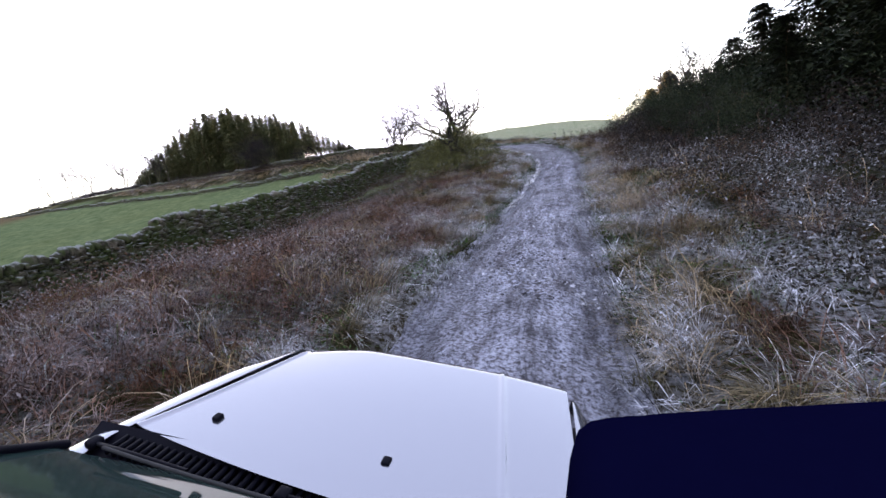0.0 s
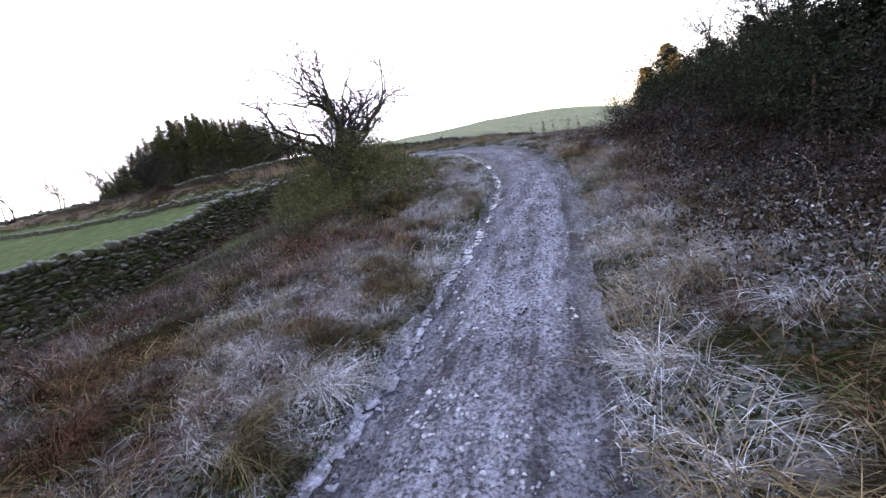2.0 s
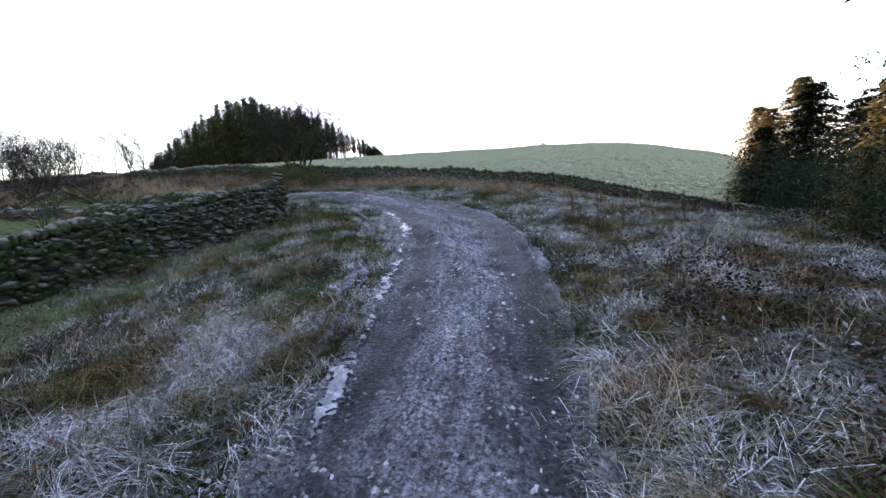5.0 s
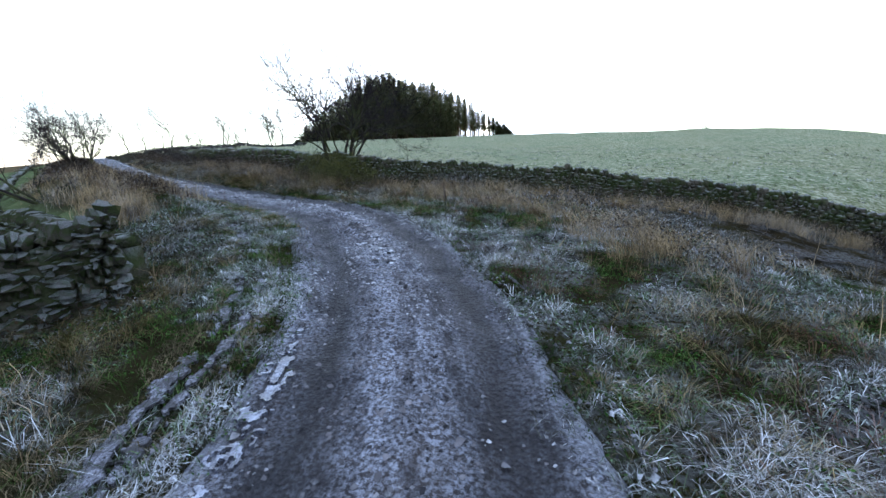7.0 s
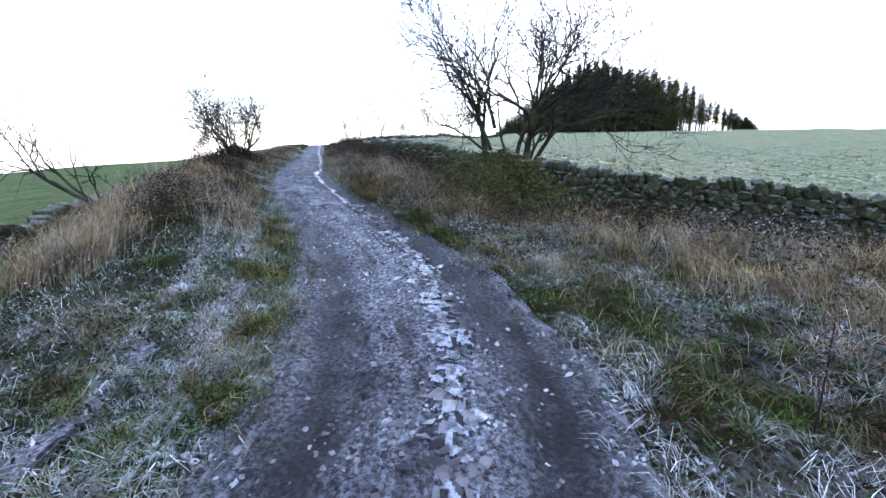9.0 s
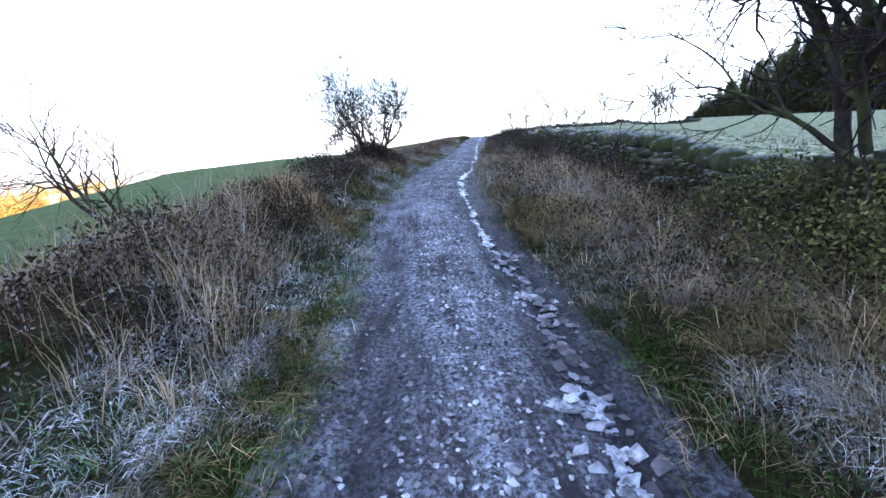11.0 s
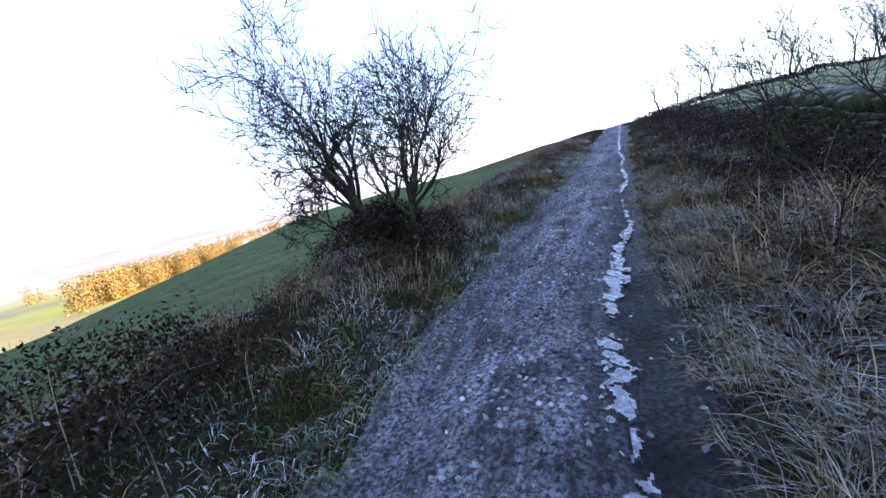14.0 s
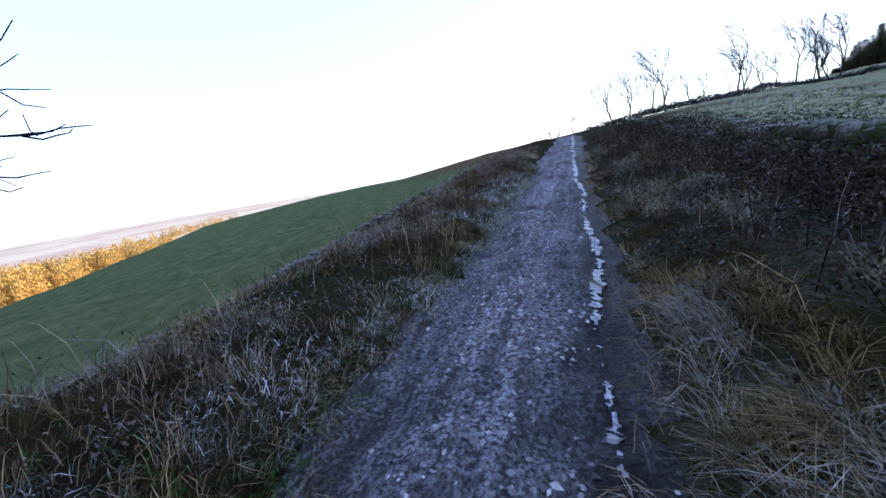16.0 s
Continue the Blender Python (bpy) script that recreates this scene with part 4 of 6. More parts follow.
gather("dead_grass", "tall bleached dead grass on the banks", "grass", GRASS_TAN, [
    fringe(40, 78, -1, 500, 9, (0.1, 0.3), (0.002, 0.004)),
    tufts(41, 51, 1.3, 5.0, 300, 18, (0.1, 0.35), (0.002, 0.004), 0.11, (0.5, 1.2)),
    tufts(0, 1, 0, 1, 420, 40, (0.3, 0.7), (0.002, 0.0042), 0.09, (0.2, 1.0), at=beside(RIGHT_WALL[3:11], 0.4, 2.2, 420)),
    tufts(0, 1, 0, 1, 160, 36, (0.3, 0.6), (0.002, 0.0042), 0.09, (0.3, 1.0), at=beside(WEST_WALL[:5], -0.3, 1.6, 160)),
    tufts(44, 58, 1.0, 4.4, 500, 12, (0.06, 0.25), (0.0018, 0.0036), 0.10, (0.7, 1.3), **M),
    tufts(50, 72, -5, -0.9, 500, 13, (0.08, 0.28), (0.002, 0.004), 0.10, (0.6, 1.3), **M),
    fringe(44, 80, 1, 300, 10, (0.1, 0.3), (0.002, 0.0042)),
    tufts(46, 52, -4.2, -1.9, 200, 34, (0.3, 0.65), (0.002, 0.0042), 0.12, (0.05, 0.5), gate=(1.2, 83, 0.25)),
    tufts(50, 86, -4.6, -1.3, 1900, 20, (0.10, 0.34), (0.002, 0.0042), 0.10, (0.1, 0.9), wind=2.6, gate=(1.0, 75, 0.45)),
    tufts(44.5, 50.5, -4.6, -2.6, 380, 34, (0.3, 0.75), (0.002, 0.0042), 0.13, (0.1, 0.9), wind=2.4, gate=(1.0, 76, 0.4)),
    tufts(42, 60, 1.3, 4.4, 300, 22, (0.2, 0.6), (0.002, 0.0042), 0.11, (0.5, 1.2), wind=3.6, gate=(1.2, 77, 0.42)),
    tufts(36, 49, 3.6, 6.2, 560, 50, (0.3, 0.75), (0.002, 0.0042), 0.12, (0.3, 1.1), wind=3.8, gate=(1.0, 78, 0.25)),
    tufts(-2, 27, 1.15, 2.0, 420, 30, (0.25, 0.55), (0.002, 0.0042), 0.11, (0.5, 1.2), wind=3.3, gate=(0.9, 79, 0.3)),
    tufts(-2, 27, -4.2, -1.3, 420, 30, (0.22, 0.5), (0.002, 0.0042), 0.12, (0.4, 1.1), wind=0.2, gate=(0.9, 80, 0.42)),
    tufts(46, 58, 1.7, 3.6, 120, 38, (0.4, 0.85), (0.002, 0.0042), 0.11, (0.3, 1.0), wind=3.6, gate=(0.9, 82, 0.4)),
    tufts(-2, 27, 1.1, 3.4, 320, 26, (0.18, 0.5), (0.002, 0.0042), 0.09, (0.5, 1.2), gate=(1.3, 71, 0.42)),
    tufts(-4, 26, -7, -1.4, 420, 24, (0.2, 0.55), (0.002, 0.0042), 0.09, (0.5, 1.2), gate=(1.4, 72, 0.4)),
    tufts(24, 44, 3.0, 11, 260, 30, (0.18, 0.48), (0.002, 0.0042), 0.09, (0.4, 1.1), gate=(1.2, 73, 0.42)),
    tufts(24, 40, -6, -1.4, 130, 28, (0.2, 0.5), (0.002, 0.0042), 0.11, (0.5, 1.2), gate=(1.2, 74, 0.4)),
])

hill = rng.uniform(0, 1, (2, 2600))
gather("field_tufts", "dark tussocks dotted over the hill field", "grass", GRASS_MAT, [
    tufts(0, 1, 0, 1, 2600, 7, (0.10, 0.30), (0.008, 0.022), 0.14, (0.4, 1.1), at=(-62 + 78 * hill[0], np.interp(-62 + 78 * hill[0], [p[0] for p in RIGHT_WALL[::-1]], [p[1] for p in RIGHT_WALL[::-1]]) + 1 + 55 * hill[1] ** 1.4)),
])


def leaves(centre, size, spread_by, n_each):
    """Small folded leaves about given points: two triangles each."""
    n = len(centre) * n_each
    p = np.repeat(centre, n_each, 0) + rng.normal(0, 1, (n, 3)) * np.asarray(spread_by)
    a, b = rng.normal(0, 1, (n, 3)), rng.normal(0, 1, (n, 3))
    a /= np.linalg.norm(a, axis=1)[:, None]
    b -= a * (a * b).sum(1)[:, None]
    b /= np.linalg.norm(b, axis=1)[:, None]
    k = 1.05 * rng.uniform(size[0], size[1], n)[:, None]
    v = np.stack([p - a * k, p + b * k * 0.45, p + a * k, p - b * k * 0.45], 1)
    i = np.arange(n)[:, None] * 4
    return v.reshape(-1, 3), np.concatenate([i + [0, 1, 2], i + [0, 2, 3]])


def thicket(s0, s1, r0, r1, count, n_each, tall, size, gate=None):
    """Leaves heaped over a bank in low mounds."""
    count = int(count * 0.76)
    s, r = rng.uniform(s0, s1, count), rng.uniform(r0, r1, count)
    x, y = at_track(s, r)
    if gate is not None:
        keep = rng.uniform(0, 1, count) < np.clip((lattice_noise(x / gate[0], y / gate[0], gate[1]) - gate[2]) * 3, 0, 1)
        x, y = x[keep], y[keep]
    mound = np.clip((lattice_noise(x / 1.5, y / 1.5, 81) - 0.22) * 1.7, 0, 1)
    z = ground_height(x, y) + tall * (0.12 + 0.88 * mound) * rng.uniform(0.05, 1, len(x)) ** 0.42
    return leaves(np.stack([x, y, z], 1), size, (0.13, 0.13, 0.07), n_each)


def herbs(s0, s1, r0, r1, count, tall, size, gate=None):
    """Small frosted leaves close to the ground."""
    s, r = rng.uniform(s0, s1, count), rng.uniform(r0, r1, count)
    x, y = at_track(s, r)
    if gate is not None:
        keep = rng.uniform(0, 1, count) < np.clip((lattice_noise(x / gate[0], y / gate[0], gate[1]) - gate[2]) * 4, 0, 1)
        x, y = x[keep], y[keep]
    z = ground_height(x, y) + rng.uniform(0.0, tall, len(x))
    return leaves(np.stack([x, y, z], 1), size, (0.05, 0.05, 0.015), 4)


def hedge(line, offset, count, n_each, tall, size):
    """Leaves heaped along a wall's foot."""
    p = run_through([(x, y, 0) for x, y in line], 0.2)[:, :2]
    d = np.gradient(p, axis=0)
    d /= np.linalg.norm(d, axis=1)[:, None]
    i = rng.integers(0, len(p), count)
    o = rng.uniform(offset[0], offset[1], count)
    x, y = p[i, 0] - d[i, 1] * o + rng.normal(0, 0.1, count), p[i, 1] + d[i, 0] * o + rng.normal(0, 0.1, count)
    mound = lattice_noise(x / 1.1, y / 1.1, 83)
    z = ground_height(x, y) + tall * (0.1 + 0.9 * mound) * rng.uniform(0.05, 1, count) ** 0.6
    return leaves(np.stack([x, y, z], 1), size, (0.12, 0.12, 0.07), n_each)


def canes(s0, s1, r0, r1, count, long, thick):
    """Bare arching stems."""
    s, r = rng.uniform(s0, s1, count), rng.uniform(r0, r1, count)
    x, y = at_track(s, r)
    z = ground_height(x, y)
    h = rng.uniform(long[0], long[1], count)
    return blades(np.stack([x, y, z], 1), h, np.full(count, thick) * rng.uniform(0.7, 1.4, count), rng.uniform(0.2, 1.1, count), rng.uniform(0, 6.28, count), 0.6)


gather("frosted_herbs", "low frosted weeds and leaves among the grass", "weeds", HERB, [
    herbs(26, 33, 1.3, 7.0, 3000, 0.07, (0.008, 0.022), (1.0, 111, 0.1)),
    herbs(33, 47, 1.3, 7.0, 10500, 0.07, (0.008, 0.022), (1.0, 111, 0.05)),
    herbs(26, 46, -4.5, -1.2, 7000, 0.07, (0.008, 0.022), (1.0, 112, 0.3)),
    herbs(2, 27, 1.0, 3.0, 6000, 0.06, (0.008, 0.022), (0.9, 113, 0.25)),
    herbs(2, 27, -3.2, -1.0, 8000, 0.06, (0.008, 0.022), (0.9, 114, 0.25)),
    herbs(46, 70, -4.0, -0.9, 3500, 0.06, (0.008, 0.02), (0.9, 115, 0.4)),
    herbs(46, 70, 1.0, 4.0, 1200, 0.06, (0.008, 0.02), (0.9, 116, 0.5)),
])
gather("bracken", "collapsed red-brown bracken on the bank", "bracken", BRACKEN, [
    thicket(-6, 27, -9.6, -2.4, 7500, 9, 0.55, (0.010, 0.026), (2.2, 91, 0.0)),
    tufts(-4, 18, -8.0, -1.9, 1500, 60, (0.22, 0.55), (0.0016, 0.0036), 0.08, (0.5, 1.4), wind=0.2, gate=(1.5, 191, 0.1), **MOP),
    thicket(-2, 10, -7.0, -1.6, 4200, 11, 0.4, (0.009, 0.024)),
    tufts(-2, 10, -6.0, -1.5, 700, 60, (0.2, 0.45), (0.0016, 0.0034), 0.09, (0.6, 1.5), wind=0.2, **MOP),
    canes(-6, 27, -9.6, -2.6, 1500, (0.3, 0.8), 0.004),
    thicket(2, 28, 1.8, 6, 3400, 11, 0.6, (0.010, 0.026), (1.8, 92, 0.2)),
    tufts(0, 26, 1.7, 5.5, 520, 56, (0.25, 0.6), (0.0016, 0.0036), 0.08, (0.5, 1.4), wind=3.3, gate=(1.4, 192, 0.3), **MOP),
    thicket(40, 84, 2.4, 4.6, 2600, 8, 0.5, (0.012, 0.03), (1.8, 93, 0.3)),
    canes(42, 84, 1.8, 4.6, 700, (0.3, 0.9), 0.005),
    thicket(46, 86, -4.0, -1.5, 5000, 9, 0.24, (0.010, 0.024), (1.8, 94, 0.1)),
    canes(44, 84, -4.6, -1.8, 800, (0.3, 0.8), 0.005),
    canes(26, 44, 2.5, 9, 40, (0.4, 0.9), 0.006),
    tufts(24, 38, 1.7, 9, 420, 46, (0.14, 0.34), (0.0016, 0.0034), 0.09, (0.7, 1.5), gate=(1.3, 193, 0.3), **MOP),
])
gather("bramble", "frost-edged bramble thicket on the bank", "bramble", BRAMBLE, [
    thicket(2, 16, 2.3, 6.8, 6200, 13, 0.95, (0.011, 0.028)),
    thicket(14, 28, 2.2, 4.5, 1500, 11, 0.7, (0.012, 0.030), (1.8, 98, 0.25)),
    thicket(-6, 27, -9.4, -4.5, 1700, 10, 0.5, (0.012, 0.03), (2.0, 95, 0.3)),
    thicket(38, 46, -5.0, -1.8, 1300, 6, 0.4, (0.010, 0.028), (2.0, 97, 0.1)),
        hedge(WEST_WALL, (-0.2, 0.8), 4200, 9, 0.26, (0.008, 0.018)),
    thicket(36, 47, 4.2, 7.0, 2200, 7, 0.7, (0.012, 0.035)),
])

gather("dead_scrub", "dark brown dead scrub heaped on the upper banks", "scrub", SCRUB, [
    hedge(RIGHT_WALL[2:12], (0.1, 1.4), 6500, 8, 0.85, (0.010, 0.028)),
    hedge(LEFT_WALL, (-1.1, -0.2), 1800, 9, 0.4, (0.010, 0.026)),
    thicket(44, 76, 1.35, 4.4, 8500, 7, 0.6, (0.010, 0.028), (2.0, 96, 0.0)),
    thicket(74, 90, 1.4, 3.4, 1500, 6, 0.5, (0.012, 0.03)),
    thicket(46.5, 56, -3.4, -1.9, 4200, 7, 0.5, (0.012, 0.032), (1.6, 101, 0.0)),
    thicket(13, 27, 2.1, 3.6, 2600, 8, 1.0, (0.012, 0.034), (1.6, 99, 0.2)),
    thicket(49, 86, -3.8, -1.5, 2600, 9, 0.24, (0.010, 0.024), (2.0, 97, 0.05)),
])
gather("straw_stalks", "long pale dead stalks fallen over the brambles", "stalks", GRASS_TAN, [
    canes(43, 84, 1.4, 4.4, 260, (0.5, 1.1), 0.003),
    canes(43, 84, -4.4, -1.4, 420, (0.4, 1.0), 0.0035),
    canes(2, 28, 1.6, 4.5, 260, (0.4, 1.0), 0.0035),
    canes(28, 44, 3.0, 7.0, 160, (0.4, 0.9), 0.0035),
])
gather("skyline_scrub", "dark scrub and tumbled wall along the skyline", "scrub", BRAMBLE, [
    hedge([(-110, 100), (-104, 80), (-93, 64), (-90, 56), (-95, 52.5), (-104, 50.5)], (-1.2, 1.2), 6000, 4, 1.1, (0.06, 0.15)),
])
gather("undergrowth", "dark tangled undergrowth below the spruces", "undergrowth", THORN, [
    thicket(3, 24, 4.6, 12, 7000, 9, 1.5, (0.02, 0.05)),
    thicket(14.5, 23.5, 2.5, 6.0, 4300, 10, 1.35, (0.014, 0.036)),
    hedge(RIGHT_WALL[1:4], (0.1, 4.8), 9000, 7, 0.8, (0.014, 0.036)),
])
gather("thorn_thicket", "dark leafless thorn thicket along the upper bank", "scrub", THORN, [
    thicket(56, 86, 2.3, 5.4, 7500, 8, 0.95, (0.010, 0.026)),
    thicket(48, 57, 3.2, 5.4, 2200, 8, 0.9, (0.010, 0.026)),
    canes(50, 86, 2.0, 5.2, 900, (0.5, 1.3), 0.004),
])


def gravel():
    vs, ts, n = [], [], 0
    forms = []
    for k in range(5):
        g = np.random.default_rng(300 + k)
        v = np.array([(1, 0, 0), (0, 1, 0), (-1, 0, 0), (0, -1, 0), (0, 0, 1), (0, 0, -1)], float) * g.uniform(0.75, 1.3, 3) + g.normal(0, 0.28, (6, 3))
        forms.append((v, np.array([(a, (a + 1) % 4, 4) for a in range(4)])))
    def lay(x, y, z, k, flat):
        nonlocal n
        a, f = rng.uniform(0, 6.28, len(x)), rng.integers(0, 5, len(x))
        for j in range(5):
            sel = f == j
            fv, ft = forms[j]
            c, d = np.cos(a[sel]), np.sin(a[sel])
            q = np.stack([fv[None, :, 0] * c[:, None] - fv[None, :, 1] * d[:, None], fv[None, :, 0] * d[:, None] + fv[None, :, 1] * c[:, None], np.broadcast_to(fv[None, :, 2] * flat, (sel.sum(), len(fv)))], 2)
            q = q * k[sel][:, None, None] + np.stack([x[sel], y[sel], z[sel]], 1)[:, None, :]
            vs.append(q.reshape(-1, 3))
            ts.append((ft[None] + (np.arange(sel.sum()) * len(fv))[:, None, None]).reshape(-1, 3) + n)
            n += sel.sum() * len(fv)

    for count, s0, s1, size in ((20000, 4, 44, (0.008, 0.024)), (14000, 36, 70, (0.010, 0.028)), (8000, 4, 70, (0.018, 0.034)), (500, 26, 62, (0.03, 0.045)), (2600, 66, 90, (0.016, 0.03))):
        s, r = rng.uniform(s0, s1, count), np.clip(rng.normal(0, 0.95, count), -1.6, 1.6)
        x, y = at_track(s, r)
        r_l, r_r = track_edges(s)
        r = np.where(r < 0, r * r_l / 1.3, r * r_r / 1.3)
        worn = 0.8 * np.exp(-((r + 0.72) / 0.24) ** 2) + np.exp(-((r - 0.86) / np.interp(s, (40, 48), (0.3, 0.42))) ** 2)
        keep = rng.uniform(0, 1, count) > 0.96 * worn * np.interp(s, (22, 29, 46), (0.3, 1.0, 1.0))
        s, r = s[keep], r[keep]
        count = len(s)
        x, y = at_track(s, r)
        z = track_height(x, y) + 0.012
        lay(x, y, z, rng.uniform(size[0], size[1], count), 0.75)
    u = rng.uniform(37.5, 50, 420)
    x, y = at_track(u, np.interp(u, *zip(*WET_RUT)) + rng.normal(0, 0.13, 420))
    lay(x, y, track_height(x, y) + 0.02, rng.uniform(0.035, 0.085, 420), 0.4)
    return tagged(part("gravel", raw_mesh("gravel", np.vstack(vs), np.vstack(ts)), GRAVEL), "loose frosted stones on the track", "gravel", kind="stuff")


gravel()


# ---- bare trees ----
def tube(points, radii, sides):
    p, r = np.asarray(points, float), np.asarray(radii, float)
    d = np.gradient(p, axis=0)
    d /= np.linalg.norm(d, axis=1)[:, None] + 1e-9
    ref = np.array([0.31, 0.17, 0.93]) if abs(d[0, 2]) < 0.9 else np.array([1.0, 0.2, 0.0])
    u = np.cross(d, ref); u /= np.linalg.norm(u, axis=1)[:, None] + 1e-9
    w = np.cross(d, u)
    a = np.arange(sides) * 2 * math.pi / sides
    v = p[:, None, :] + (u[:, None, :] * np.cos(a)[None, :, None] + w[:, None, :] * np.sin(a)[None, :, None]) * r[:, None, None]
    n = len(p)
    i = np.arange(n - 1)[:, None] * sides
    k = np.arange(sides)
    k2 = (k + 1) % sides
    t = np.concatenate([np.stack([i + k, i + k2, i + sides + k2], 2).reshape(-1, 3), np.stack([i + k, i + sides + k2, i + sides + k], 2).reshape(-1, 3)])
    return v.reshape(-1, 3), t


class Grower:
    """Grows a bare tree as tapering tubes: stout wood and fine twigs apart."""

    def __init__(self, seed, wind=(0, 0, 0), crook=0.25, split=3, depth=5, droop=0.0, fine=0.006):
        self.fine = fine
        self.g, self.wind, self.crook, self.split, self.depth, self.droop = np.random.default_rng(seed), np.array(wind, float), crook, split, depth, droop
        self.wood, self.twigs = [], []

    def limb(self, p, d, length, radius, level):
        g = self.g
        n = max(4, int(length / (0.16 if level < 2 else 0.15)))
        pts, q, d = [np.array(p, float)], np.array(p, float), np.array(d, float) / np.linalg.norm(d)
        forks = []
        for i in range(n):
            d = d + g.normal(0, self.crook * (0.6 + 0.25 * level), 3) * 0.55 + self.wind * 0.05 * (1 + level)
            d[2] += 0.06 - self.droop * level * 0.04
            d /= np.linalg.norm(d)
            q = q + d * length / n
            pts.append(q.copy())
            if level < self.depth and i > n * (0.2 if level == 0 else 0.15) and g.uniform() < self.split / n * (1.25 if level else 1.0):
                forks.append((q.copy(), d.copy(), i / n))
        r = radius * (1 - np.linspace(0, 1, n + 1) * 0.5)
        (self.wood if level < 3 else self.twigs).append(tube(pts, r, 7 if level == 0 else 5 if level < 3 else 3))
        if level < self.depth:
            forks += [(q.copy(), d.copy(), 1.0)] * 2
            for p2, d2, f in forks:
                side = g.normal(0, 1, 3)
                side -= d2 * (side @ d2)
                side /= np.linalg.norm(side) + 1e-9
                k = g.uniform(0.5, 0.95)
                self.limb(p2, d2 + side * k, length * g.uniform(0.5, 0.8), max(radius * (1 - 0.5 * f) * g.uniform(0.6, 0.8), self.fine), level + 1)


def merged(pieces):
    vs, ts, n = [], [], 0
    for v, t in pieces:
        vs.append(v); ts.append(t + n); n += len(v)
    return np.vstack(vs), np.vstack(ts)


def bare_tree(name, label, x, y, stems, seed, wind=(0, 0, 0), crook=0.25, split=3.0, depth=5, droop=0.0, group="", sink=0.1, ivy=None, ivy_of=None, category="tree", fine=0.006):
    """stems: (offset x, y, direction, length, radius) of each stem from the root, and the height of its fork."""
    z = float(ground_height(x, y)[0]) - sink
    tree = thing(name, label, category, group, at=Matrix.Translation((x, y, z)))
    grower = Grower(seed, wind, crook, split, depth, droop, fine)
    for ox, oy, d, length, radius, *rise in stems:
        grower.limb((ox, oy, rise[0] if rise else 0), d, length, radius, 1 if rise else 0)
    v, t = merged(grower.wood)
    part("trunk", smooth(raw_mesh("trunk", v, t)), BARK, tree)
    if grower.twigs:
        v, t = merged(grower.twigs)
        part("crown", raw_mesh("crown", v, t), TWIG, tree, "fine bare twigs")
    if ivy:
        count, wide, deep, tall = ivy
        q = rng.normal(0, 0.5, (count, 2))
        q = q[np.hypot(q[:, 0], q[:, 1]) < 1.1]
        d = np.hypot(q[:, 0], q[:, 1]) / 1.15
        lx, ly = q[:, 0] * wide, q[:, 1] * deep
        lump = 0.65 + 0.5 * lattice_noise(lx / 0.7, ly / 0.7, seed)
        lz = ground_height(x + lx, y + ly) - z + tall * np.sqrt(1 - d * d) * lump * rng.uniform(0.02, 1, len(q)) ** 0.5
        v, t = leaves(np.stack([lx, ly, lz], 1), (0.012, 0.034), (0.07, 0.07, 0.05), 9)
        part("undergrowth", raw_mesh("undergrowth", v, t), ivy_of or IVY, tree, "dark brown scrub round the stems" if ivy_of else "olive ivy and scrub round the stem")
    return tree


bare_tree("hawthorn", "bare crooked hawthorn with scrub round its foot, beside the wall", -5.85, 20.4,
          [(0, 0, (0.03, 0.05, 1), 1.9, 0.14), (0, 0.05, (-0.8, -0.1, 0.85), 1.7, 0.08, 1.75), (0, 0, (-0.5, 0.3, 0.95), 1.7, 0.08, 1.75), (0.1, 0, (0.1, -0.3, 1), 1.55, 0.075, 1.8), (0.1, 0, (0.5, 0.1, 0.95), 1.75, 0.085, 1.75), (0.1, 0, (0.85, 0.2, 0.85), 1.75, 0.08, 1.75), (0.05, 0.1, (0.3, 0.5, 1.0), 1.55, 0.07, 1.75), (0, 0, (-0.9, -0.3, 0.45), 1.5, 0.05, 1.45)],
          57, (0.0, 0.0, -0.02), 0.38, 3.4, 4, droop=0.6, ivy=(6000, 2.4, 2.0, 2.3), fine=0.0075)
bare_tree("hawthorn", "bare two-stemmed hawthorn growing out of the wall-side hedge", -17.3, 41.9,
          [(-0.1, -0.17, (0.13, -0.36, 1), 2.35, 0.1), (-0.05, -0.05, (0.25, -0.17, 1), 2.25, 0.08), (0.1, 0.2, (0.12, 0.03, 1), 2.4, 0.11), (0.12, 0.26, (0.23, 0.22, 1), 2.2, 0.08), (-0.1, -0.4, (-0.11, -0.77, 1), 1.75, 0.05, 1.4), (0.2, 0.42, (0.61, 0.86, 1), 1.6, 0.05, 1.6), (-0.1, -0.45, (-0.22, -0.94, 1), 1.2, 0.035, 1.3), (-0.1, -0.3, (0.04, -0.51, 1), 1.75, 0.05, 1.9), (0.15, 0.3, (0.36, 0.43, 1), 1.7, 0.05, 1.9)],
          29, (0.0, 0.0, 0.0), 0.30, 3.0, 4, droop=0.3, ivy=(3600, 2.2, 1.6, 1.2), fine=0.0065)
